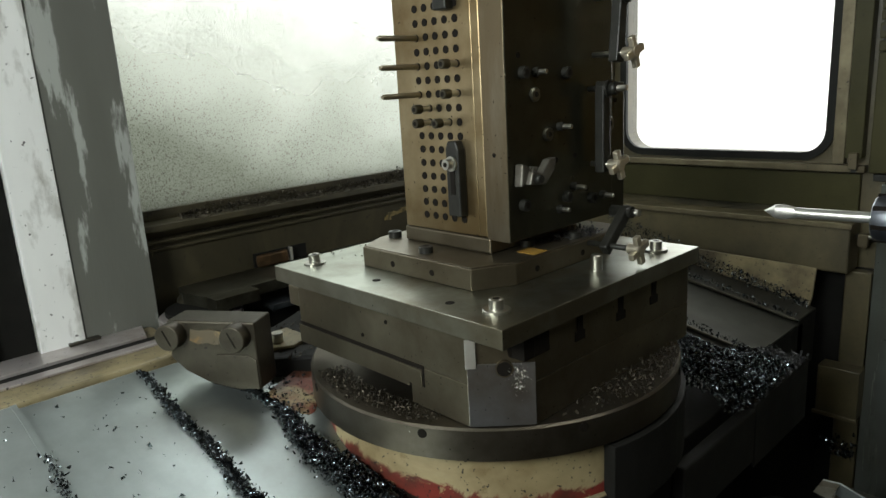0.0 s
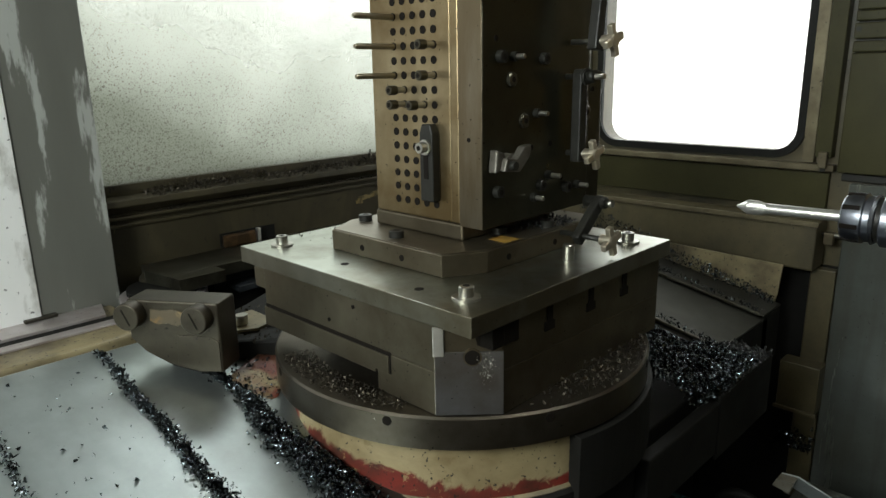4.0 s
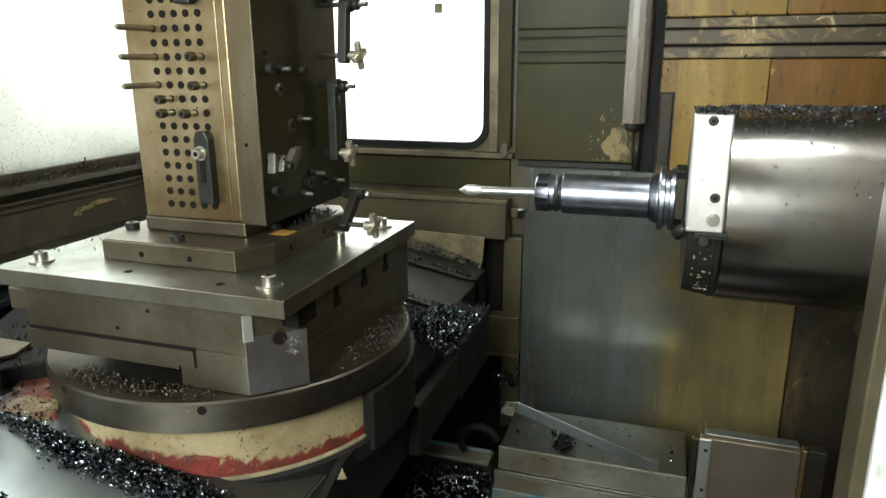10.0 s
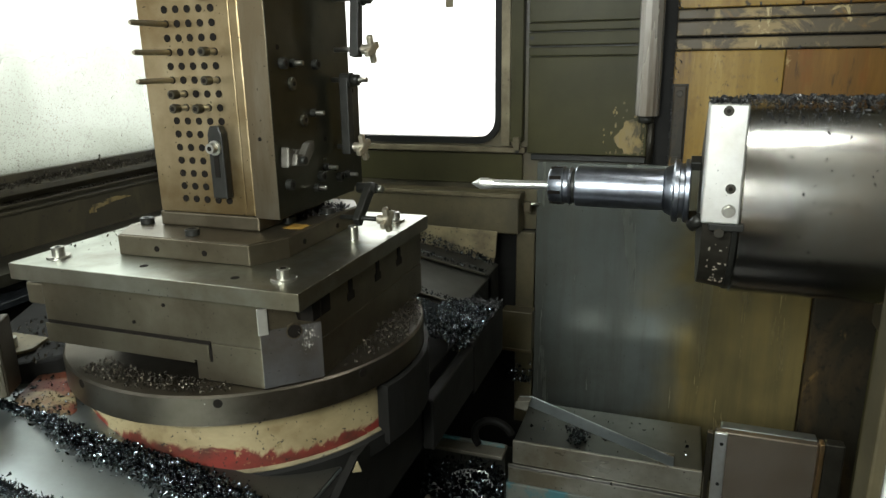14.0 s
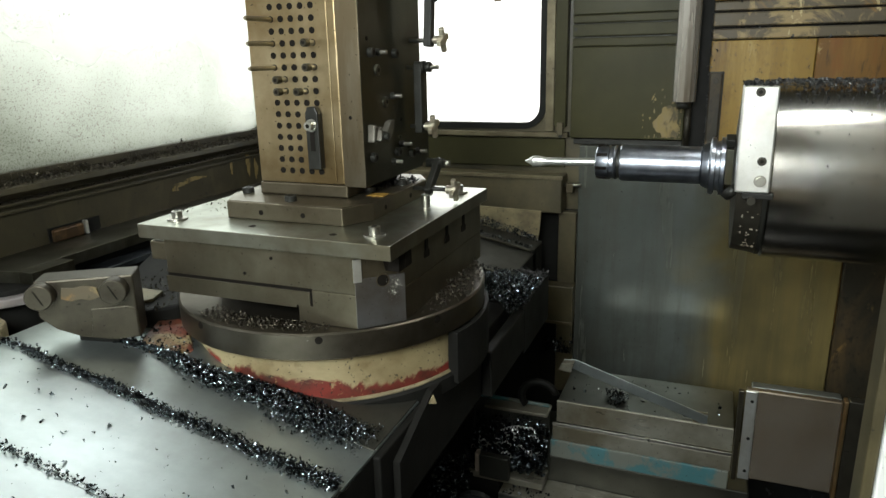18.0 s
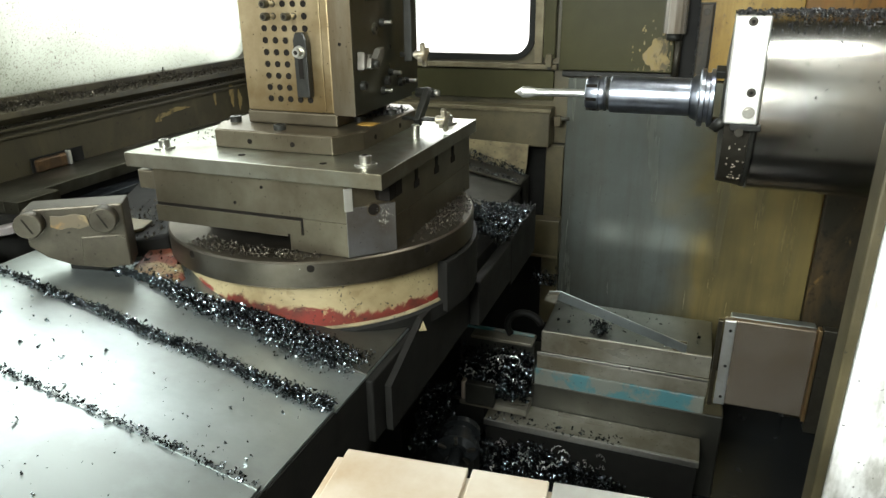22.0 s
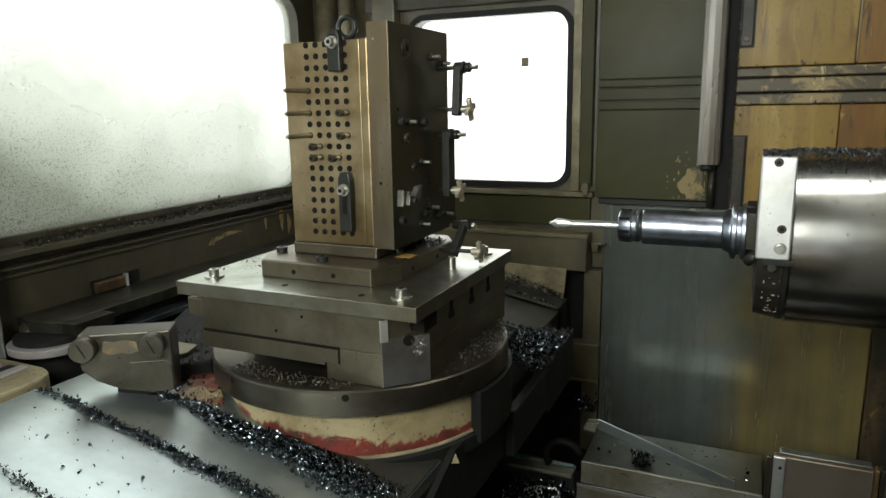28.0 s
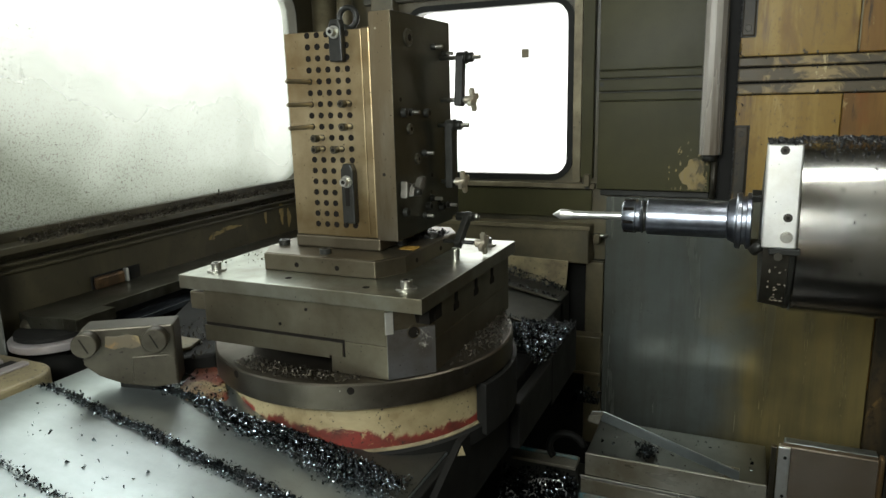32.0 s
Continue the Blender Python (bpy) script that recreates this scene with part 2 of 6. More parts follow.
PANEL_YELLOW = layered_paint("oil-browned yellow panel", [
    ((0.33, 0.222, 0.058), 5.0, 0.12, 0.46, 0.58, 0.2), ((0.125, 0.062, 0.010), 4.2, 0.14, 0.50, 0.62, 0.2), ((0.165, 0.088, 0.015), 9.0, 0.5, 0.52, 0.66, 0.6),
    ((0.38, 0.28, 0.10), 24.0, 0.16, 0.60, 0.72, 0.2), ((0.10, 0.052, 0.014), 34.0, 0.10, 0.58, 0.72, 0.0),
    ((0.15, 0.095, 0.032), 120.0, 0.6, 0.56, 0.70, 0.0), ((0.024, 0.018, 0.010), 48.0, 0.7, 0.655, 0.69, 0.3)], (0.215, 0.130, 0.022), 0.40, 0.05)
PANEL_RUST = layered_paint("rust-streaked ochre panel", [
    ((0.23, 0.122, 0.022), 5.0, 0.14, 0.46, 0.60, 0.3), ((0.085, 0.038, 0.009), 4.4, 0.16, 0.46, 0.60, 0.3), ((0.34, 0.255, 0.11), 14.0, 0.5, 0.64, 0.69, 0.6),
    ((0.16, 0.052, 0.008), 12.0, 0.3, 0.54, 0.68, 0.5), ((0.04, 0.024, 0.010), 40.0, 0.2, 0.60, 0.70, 0.2)], (0.145, 0.072, 0.012), 0.40, 0.05)
RIB_PAINT = layered_paint("worn grey-brown rib paint", [
    ((0.26, 0.19, 0.085), 6.0, 0.9, 0.52, 0.58, 0.8), ((0.20, 0.115, 0.035), 7.0, 0.8, 0.55, 0.62, 0.8), ((0.44, 0.35, 0.18), 17.0, 0.7, 0.62, 0.65, 0.8),
    ((0.035, 0.028, 0.016), 60.0, 0.8, 0.62, 0.68, 0.2)], (0.085, 0.068, 0.042), 0.42, 0.05)
WALL_SIDE = layered_paint("oil-browned side wall paint", [
    ((0.050, 0.042, 0.023), 7.0, 0.5, 0.46, 0.62, 0.6), ((0.018, 0.016, 0.010), 3.5, 0.5, 0.50, 0.64, 0.6),
    ((0.17, 0.13, 0.06), 11.0, 0.30, 0.69, 0.71, 0.6), ((0.012, 0.010, 0.008), 70.0, 0.8, 0.61, 0.67, 0.2)], (0.034, 0.029, 0.016), 0.45, 0.05)
CREAM_RED = layered_paint("dirty cream paint flaked over red primer", [
    ((0.30, 0.255, 0.135), 8.0, 0.5, 0.46, 0.58, 0.6), ((0.155, 0.12, 0.055), 16.0, 0.25, 0.50, 0.66, 0.3),
    ((0.105, 0.018, 0.012), 9.0, 1.2, 0.47, 0.58, 0.6), ((0.04, 0.028, 0.016), 7.0, 0.8, 0.50, 0.66, 0.7), ((0.060, 0.026, 0.016), 3.0, 0.5, 0.49, 0.60, 0.8),
    ((0.018, 0.014, 0.010), 85.0, 1.0, 0.60, 0.64, 0.2)], (0.21, 0.17, 0.082), 0.40, 0.05)
RAIL_STEEL = material("dull galvanised tube", (0.47, 0.445, 0.40), 0.27, 0.65, (0.66, 0.635, 0.59), 22, 0.8, (0.17, 0.125, 0.075), 9, 0.40, 0.05, 200, (1, 1, 0.10), stain_run=True)
RUBBER = material("black window seal", (0.007, 0.0075, 0.006), 0.6, 0.0, (0.012, 0.012, 0.010), 40, 0.7, spec=0.15)
FRAME = material("window frame metal", (0.165, 0.140, 0.080), 0.42, 0.45, (0.23, 0.20, 0.125), 14, 0.7, (0.065, 0.052, 0.028), 6, 0.44, spots=0.06)
CHROME = material("ground tool steel", (0.25, 0.275, 0.325), 0.33, 1.0, (0.37, 0.40, 0.46), 30, 0.7, (0.15, 0.15, 0.15), 20, 0.30, 0.02, 300, (1, 1, 1), 0.06)
# brown stain on the barrel stands in for the yellow cover's reflection
SPINDLE = material("turned spindle nose", (0.41, 0.42, 0.405), 0.23, 1.0, (0.54, 0.55, 0.53), 20, 0.8, (0.27, 0.21, 0.14), 2.6, 0.34, 0.05, 260, (0.25, 1, 1), 0.06, spots=0.05, spot_scale=120, wavy=0.02, stain_soft=0.35)
SPINDLE_RUST = material("brown spindle steel", (0.42, 0.28, 0.13), 0.34, 0.9, (0.48, 0.36, 0.20), 30, 0.7, (0.28, 0.15, 0.06), 6, 0.4)
BRIGHT = material("milled aluminium block", (0.74, 0.74, 0.70), 0.34, 0.9, (0.82, 0.82, 0.78), 60, 0.6, (0.55, 0.53, 0.46), 12, 0.25, spots=0.03, spot_scale=240)
WHITE_PAINT = material("scuffed white paint", (0.76, 0.77, 0.75), 0.42, 0.0, (0.84, 0.85, 0.83), 20, 0.7, (0.30, 0.29, 0.25), 12, 0.16, 0.2, 120, (1, 1, 0.4), spots=0.05, spot_scale=110, stain_soft=0.12, stain_run=True)
GREY_PAINT = material("chipped grey-green paint", (0.105, 0.108, 0.092), 0.42, 0.0, (0.145, 0.148, 0.130), 9, 0.8, (0.40, 0.42, 0.39), 9, 0.05, 0.25, 120, (1, 1.6, 0.35), stain_soft=0.04, stain_run=True)
# near-black steel, also put on gaps and recesses to darken them
BLACK = material("near-black steel", (0.005, 0.005, 0.0043), 0.64, 0.0, (0.011, 0.0105, 0.009), 30, 0.7, None, 5, 0.5, 0.3, 120, spec=0.16)
TEAL = material("oily teal paint", (0.040, 0.125, 0.140), 0.32, 0.0, (0.065, 0.17, 0.185), 12, 0.8, (0.16, 0.155, 0.125), 9, 0.22, spots=0.07, stain_soft=0.06)
COPPER = material("brown copper casting", (0.14, 0.075, 0.032), 0.42, 0.6, (0.20, 0.12, 0.055), 30, 0.7, (0.04, 0.026, 0.014), 18, 0.45)
ARM_STEEL = material("dark oily arm steel", (0.090, 0.088, 0.066), 0.34, 0.9, (0.20, 0.195, 0.15), 16, 0.8, (0.045, 0.038, 0.024), 7, 0.42, 0.12, 260, spots=0.06)
CORNER = material("pale grey corner steel", (0.185, 0.188, 0.195), 0.36, 0.9, (0.31, 0.315, 0.33), 12, 0.9, (0.13, 0.108, 0.080), 7, 0.44, 0.1, 260, (1, 1, 0.35), spots=0.05, spot_scale=300, stain_soft=0.3)
CHIP_CRUST = material("black caked swarf", (0.020, 0.020, 0.019), 0.36, 0.6, (0.075, 0.077, 0.078), 90, 0.8, None, 5, 0.5, 0, 0, (1, 1, 1), 0.12, 0.9)
# side plates: a darker, more olive steel than the front plate
SIDE_STEEL = material("dark olive side steel", (0.050, 0.050, 0.034), 0.32, 0.9, (0.095, 0.092, 0.062), 12, 0.8, (0.028, 0.024, 0.013), 5, 0.42, 0.12, 260, spots=0.05, stain_soft=0.3)
STEEL_WET = material("coolant-wet steel", (0.10, 0.115, 0.13), 0.20, 0.8, (0.20, 0.22, 0.24), 18, 0.7, (0.02, 0.022, 0.024), 14, 0.45, 0.4, 40)
WET_BLACK = material("wet black steel", (0.016, 0.018, 0.019), 0.22, 0.3, (0.030, 0.033, 0.034), 30, 0.7, None, 5, 0.5, 0.5, 60)
PINK_STEEL = material("bright slide steel", (0.41, 0.375, 0.37), 0.32, 0.6, (0.55, 0.51, 0.50), 14, 0.8, (0.30, 0.25, 0.22), 9, 0.30, 0.1, 200, spots=0.06, spot_scale=140)
LOCATOR = material("dark worn bracket iron", (0.050, 0.043, 0.030), 0.42, 0.7, (0.105, 0.092, 0.066), 11, 0.8, (0.022, 0.018, 0.012), 6, 0.44, 0.25, 220, spots=0.08, spot_scale=130)
GREY_CAST = material("grey cast clamp metal", (0.13, 0.125, 0.105), 0.46, 0.7, (0.19, 0.18, 0.155), 40, 0.7, (0.06, 0.052, 0.04), 25, 0.4)
WORN_TAN = layered_paint("worn tan undercoat", [((0.20, 0.155, 0.075), 30.0, 0.6, 0.45, 0.60, 0.4), ((0.06, 0.050, 0.026), 45.0, 0.5, 0.50, 0.62, 0.4)], (0.21, 0.155, 0.058), 0.5, 0.05)
RIB_DARK = layered_paint("oil-blackened rusty paint", [((0.060, 0.040, 0.018), 6.0, 0.4, 0.48, 0.62, 0.4), ((0.16, 0.10, 0.035), 12.0, 0.35, 0.62, 0.68, 0.5), ((0.010, 0.009, 0.007), 50.0, 0.8, 0.55, 0.66, 0.2)], (0.022, 0.019, 0.012), 0.45, 0.05)
LABEL = material("amber label foil", (0.36, 0.20, 0.03), 0.45, 0.2, (0.48, 0.28, 0.05), 60, 0.6, (0.12, 0.08, 0.03), 30, 0.35)
CHIP = material("blue-black steel swarf", (0.018, 0.021, 0.024), 0.22, 1.0, (0.20, 0.228, 0.24), 90, 0.8, None, 5, 0.5, 0, 0, (1, 1, 1), 0.12, 0.9)
CHIP_BROWN = material("oily dark swarf", (0.030, 0.026, 0.020), 0.44, 0.8, (0.085, 0.074, 0.054), 80, 0.9, None, 5, 0.5, 0, 0, (1, 1, 1), 0.15, 0.8)
SILL_PAINT = material("worn pinkish door track steel", (0.52, 0.46, 0.37), 0.34, 0.55, (0.66, 0.60, 0.50), 7, 0.8, (0.40, 0.29, 0.17), 5, 0.34)


def painted_reflection_sheet(name):
    """Polished sheet with blurred reflections painted in: grey, amber and dark patches."""
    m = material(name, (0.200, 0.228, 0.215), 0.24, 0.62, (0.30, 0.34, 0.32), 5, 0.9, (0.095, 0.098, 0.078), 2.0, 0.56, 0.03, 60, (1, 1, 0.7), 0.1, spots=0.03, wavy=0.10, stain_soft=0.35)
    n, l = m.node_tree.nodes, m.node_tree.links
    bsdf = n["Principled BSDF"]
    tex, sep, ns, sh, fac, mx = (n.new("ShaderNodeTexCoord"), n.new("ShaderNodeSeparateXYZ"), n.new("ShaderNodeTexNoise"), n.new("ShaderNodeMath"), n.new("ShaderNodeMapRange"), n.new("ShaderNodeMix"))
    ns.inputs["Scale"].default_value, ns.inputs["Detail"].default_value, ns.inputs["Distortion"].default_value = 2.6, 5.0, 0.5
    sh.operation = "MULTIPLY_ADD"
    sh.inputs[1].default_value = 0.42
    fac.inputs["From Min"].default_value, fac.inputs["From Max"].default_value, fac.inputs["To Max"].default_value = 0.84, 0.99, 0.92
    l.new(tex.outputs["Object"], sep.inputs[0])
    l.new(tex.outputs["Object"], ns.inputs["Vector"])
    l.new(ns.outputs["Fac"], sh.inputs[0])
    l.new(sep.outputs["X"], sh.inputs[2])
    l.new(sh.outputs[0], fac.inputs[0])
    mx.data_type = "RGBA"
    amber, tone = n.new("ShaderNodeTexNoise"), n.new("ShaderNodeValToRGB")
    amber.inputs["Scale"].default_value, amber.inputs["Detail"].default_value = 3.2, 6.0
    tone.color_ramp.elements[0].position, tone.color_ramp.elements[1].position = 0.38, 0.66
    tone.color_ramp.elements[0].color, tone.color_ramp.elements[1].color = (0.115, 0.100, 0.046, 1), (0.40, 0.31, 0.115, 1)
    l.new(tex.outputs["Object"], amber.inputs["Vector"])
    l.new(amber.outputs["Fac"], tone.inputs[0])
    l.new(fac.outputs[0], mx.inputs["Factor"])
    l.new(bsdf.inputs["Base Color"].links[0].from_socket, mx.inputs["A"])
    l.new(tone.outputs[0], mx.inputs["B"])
    # upright streaks imitate streaky reflections in the sheet's colour and its polish
    stretch, streak, level, wash = n.new("ShaderNodeMapping"), n.new("ShaderNodeTexNoise"), n.new("ShaderNodeMapRange"), n.new("ShaderNodeMix")
    stretch.inputs["Scale"].default_value = (17.0, 17.0, 1.1)
    streak.inputs["Scale"].default_value, streak.inputs["Detail"].default_value, streak.inputs["Roughness"].default_value = 1.0, 7.0, 0.62
    level.inputs["From Min"].default_value, level.inputs["From Max"].default_value, level.inputs["To Max"].default_value = 0.46, 0.68, 0.55
    wash.data_type = "RGBA"
    wash.inputs["B"].default_value = (0.085, 0.080, 0.055, 1)
    l.new(tex.outputs["Object"], stretch.inputs[0])
    l.new(stretch.outputs[0], streak.inputs["Vector"])
    l.new(streak.outputs["Fac"], level.inputs[0])
    l.new(level.outputs[0], wash.inputs["Factor"])
    l.new(mx.outputs["Result"], wash.inputs["A"])
    l.new(wash.outputs["Result"], bsdf.inputs["Base Color"])
    dull = n.new("ShaderNodeMath")
    dull.operation = "MULTIPLY_ADD"
    dull.inputs[1].default_value, dull.inputs[2].default_value = 0.32, 0.16
    l.new(level.outputs[0], dull.inputs[0])
    l.new(dull.outputs[0], bsdf.inputs["Roughness"])
    return m


GLOSS_SHEET = painted_reflection_sheet("polished sheet guard")


def flaked_base(name):
    """Cream paint over red primer: the bare primer lies along the lower half with a ragged border."""
    m = bpy.data.materials.new(name)
    m.use_nodes = True
    n, l = m.node_tree.nodes, m.node_tree.links
    bsdf = n["Principled BSDF"]
    bsdf.inputs["Specular IOR Level"].default_value = 0.4
    tex, sep = n.new("ShaderNodeTexCoord"), n.new("ShaderNodeSeparateXYZ")
    l.new(tex.outputs["Object"], sep.inputs[0])

    def grain(scale, detail, rough, warp=0.0):
        g = n.new("ShaderNodeTexNoise")
        g.inputs["Scale"].default_value, g.inputs["Detail"].default_value = scale, detail
        g.inputs["Roughness"].default_value, g.inputs["Distortion"].default_value = rough, warp
        l.new(tex.outputs["Object"], g.inputs["Vector"])
        return g.outputs["Fac"]

    def ramp(value, lo, hi, c0, c1):
        r = n.new("ShaderNodeValToRGB")
        r.color_ramp.elements[0].position, r.color_ramp.elements[1].position = lo, hi
        r.color_ramp.elements[0].color, r.color_ramp.elements[1].color = (*c0, 1), (*c1, 1)
        l.new(value, r.inputs[0])
        return r.outputs[0]

    def cover(value, lo, hi, under, over, most=1.0):
        f, x = n.new("ShaderNodeMapRange"), n.new("ShaderNodeMix")
        f.inputs["From Min"].default_value, f.inputs["From Max"].default_value, f.inputs["To Max"].default_value = lo, hi, most
        x.data_type = "RGBA"
        l.new(value, f.inputs[0])
        l.new(f.outputs[0], x.inputs["Factor"])
        l.new(under, x.inputs["A"])
        if isinstance(over, tuple):
            x.inputs["B"].default_value = (*over, 1)
        else:
            l.new(over, x.inputs["B"])
        return x.outputs["Result"]

    def shifted(value, axis, gain, offset):
        a, b = n.new("ShaderNodeMath"), n.new("ShaderNodeMath")
        a.operation = "MULTIPLY_ADD"
        a.inputs[1].default_value, a.inputs[2].default_value = gain, offset
        l.new(sep.outputs[axis], a.inputs[0])
        l.new(a.outputs[0], b.inputs[0])
        l.new(value, b.inputs[1])
        return b.outputs[0]
    cream = ramp(grain(7.0, 8.0, 0.6, 0.4), 0.40, 0.66, (0.30, 0.250, 0.140), (0.150, 0.113, 0.055))
    cream = cover(grain(38.0, 6.0, 0.7), 0.58, 0.66, cream, (0.13, 0.095, 0.04), 0.7)
    red = ramp(grain(13.0, 8.0, 0.65, 0.3), 0.40, 0.64, (0.150, 0.024, 0.017), (0.052, 0.018, 0.012))
    red = cover(grain(55.0, 5.0, 0.7), 0.60, 0.64, red, (0.26, 0.20, 0.10), 0.8)
    border = shifted(shifted(grain(9.0, 10.0, 0.66, 0.9), "Z", -9.0, 0.43), "X", -1.1, 0.0)
    colour = cover(border, 0.50, 0.56, cream, red)
    # dirt thickening to the left, with that side's shade painted in
    colour = cover(shifted(grain(5.0, 7.0, 0.6, 0.5), "X", -0.5, -0.02), 0.54, 0.68, colour, (0.050, 0.030, 0.018), 0.85)
    colour = cover(grain(150.0, 2.0, 0.6), 0.66, 0.69, colour, (0.014, 0.012, 0.010), 0.95)
    l.new(colour, bsdf.inputs["Base Color"])
    rr, bn = n.new("ShaderNodeMapRange"), n.new("ShaderNodeBump")
    rr.inputs["To Min"].default_value, rr.inputs["To Max"].default_value = 0.22, 0.60
    l.new(grain(22.0, 6.0, 0.6), rr.inputs[0])
    l.new(rr.outputs[0], bsdf.inputs["Roughness"])
    bn.inputs["Strength"].default_value, bn.inputs["Distance"].default_value = 0.5, 0.0012
    l.new(border, bn.inputs["Height"])
    l.new(bn.outputs[0], bsdf.inputs["Normal"])
    return m


BASE_PAINT = flaked_base("cream paint flaked off red primer")


def pane_material(name, clear, speck, lo, hi, slant):
    """Glass with a film of dried coolant and specks of swarf."""
    m = bpy.data.materials.new(name)
    m.use_nodes = True
    n, l = m.node_tree.nodes, m.node_tree.links
    out = n["Material Output"]
    n.remove(n["Principled BSDF"])
    tr, df, gl, spk = n.new("ShaderNodeBsdfTransparent"), n.new("ShaderNodeBsdfTranslucent"), n.new("ShaderNodeBsdfGlossy"), n.new("ShaderNodeBsdfDiffuse")
    df.inputs[0].default_value = (0.205, 0.212, 0.182, 1)
    spk.inputs[0].default_value = (0.10, 0.09, 0.07, 1)
    gl.inputs["Roughness"].default_value = 0.08
    tex = n.new("ShaderNodeTexCoord")
    film = n.new("ShaderNodeTexNoise")
    film.inputs["Scale"].default_value, film.inputs["Detail"].default_value, film.inputs["Roughness"].default_value = 1.3, 10.0, 0.5
    l.new(tex.outputs["Object"], film.inputs["Vector"])
    sep = n.new("ShaderNodeSeparateXYZ")
    l.new(tex.outputs["Object"], sep.inputs[0])
    low = n.new("ShaderNodeMapRange")
    low.inputs["From Min"].default_value, low.inputs["From Max"].default_value = lo, hi
    low.inputs["To Min"].default_value, low.inputs["To Max"].default_value = 0.55, -0.35
    along = n.new("ShaderNodeMath")
    along.operation = "MULTIPLY_ADD"
    along.inputs[1].default_value = slant
    l.new(sep.outputs["Y"], along.inputs[0])
    l.new(sep.outputs["Z"], along.inputs[2])
    l.new(along.outputs[0], low.inputs[0])
    add = n.new("ShaderNodeMath")
    l.new(film.outputs["Fac"], add.inputs[0])
    l.new(low.outputs[0], add.inputs[1])
    fr = n.new("ShaderNodeMapRange")
    fr.inputs["From Min"].default_value, fr.inputs["From Max"].default_value = 0.16, 0.86
    fr.inputs["To Min"].default_value, fr.inputs["To Max"].default_value = 1 - clear, 0.97
    l.new(add.outputs[0], fr.inputs[0])
    mix1 = n.new("ShaderNodeMixShader")
    l.new(fr.outputs[0], mix1.inputs[0])
    l.new(tr.outputs[0], mix1.inputs[1])
    l.new(df.outputs[0], mix1.inputs[2])
    dots = n.new("ShaderNodeMath")
    dots.operation = "MAXIMUM"
    for k, (sc, gain) in enumerate(((600.0, 1.0), (290.0, 0.97))):  # grit: single grains of two sizes
        grit, lift, sepc = n.new("ShaderNodeTexVoronoi"), n.new("ShaderNodeMath"), n.new("ShaderNodeSeparateColor")
        grit.inputs["Scale"].default_value = sc
        lift.operation = "MULTIPLY_ADD"
        lift.inputs[1].default_value = -0.62
        scaled = n.new("ShaderNodeMath")
        scaled.operation = "MULTIPLY"
        scaled.inputs[1].default_value = gain
        l.new(tex.outputs["Object"], grit.inputs["Vector"])
        l.new(grit.outputs["Color"], sepc.inputs[0])
        l.new(grit.outputs["Distance"], lift.inputs[0])
        l.new(sepc.outputs[0], lift.inputs[2])
        l.new(lift.outputs[0], scaled.inputs[0])
        l.new(scaled.outputs[0], dots.inputs[k])
    dsum = n.new("ShaderNodeMath")
    dmul = n.new("ShaderNodeMath")
    dmul.operation = "MULTIPLY"
    dmul.inputs[1].default_value = 0.35
    l.new(add.outputs[0], dmul.inputs[0])
    l.new(dots.outputs[0], dsum.inputs[0])
    l.new(dmul.outputs[0], dsum.inputs[1])
    dr = n.new("ShaderNodeMapRange")
    dr.inputs["From Min"].default_value, dr.inputs["From Max"].default_value = speck, speck + 0.05
    dr.inputs["To Max"].default_value = 0.8
    l.new(dsum.outputs[0], dr.inputs[0])
    mix2 = n.new("ShaderNodeMixShader")
    l.new(dr.outputs[0], mix2.inputs[0])
    l.new(mix1.outputs[0], mix2.inputs[1])
    l.new(spk.outputs[0], mix2.inputs[2])
    mix3 = n.new("ShaderNodeMixShader")
    mix3.inputs[0].default_value = 0.03
    l.new(mix2.outputs[0], mix3.inputs[1])
    l.new(gl.outputs[0], mix3.inputs[2])
    l.new(mix3.outputs[0], out.inputs["Surface"])
    return m


PANE_SIDE = pane_material("coolant-filmed glass", 0.80, 0.845, -0.06, 0.66, 0.30)
PANE_REAR = pane_material("clear rear glass", 0.97, 1.4, -0.4, -0.2, 0.0)



def glow(name, colour, strength):
    m = bpy.data.materials.new(name)
    m.use_nodes = True
    n = m.node_tree.nodes
    n.remove(n["Principled BSDF"])
    e = n.new("ShaderNodeEmission")
    e.inputs[0].default_value, e.inputs[1].default_value = (*colour, 1), strength
    m.node_tree.links.new(e.outputs[0], n["Material Output"].inputs["Surface"])
    return m


HALL = glow("bright hall outside", (0.98, 1.0, 0.96), 1.7)

# ---- building helpers ----


def box(x0, x1, y0, y1, z0, z1, bevel=0.0015):
    bm = bmesh.new()
    bmesh.ops.create_cube(bm, size=1, matrix=Matrix.Translation(((x0 + x1) / 2, (y0 + y1) / 2, (z0 + z1) / 2)) @ Matrix.Diagonal((x1 - x0, y1 - y0, z1 - z0, 1)))
    if bevel:
        bmesh.ops.bevel(bm, geom=bm.edges[:], offset=bevel, segments=2, affect="EDGES", profile=0.5)
    return bm


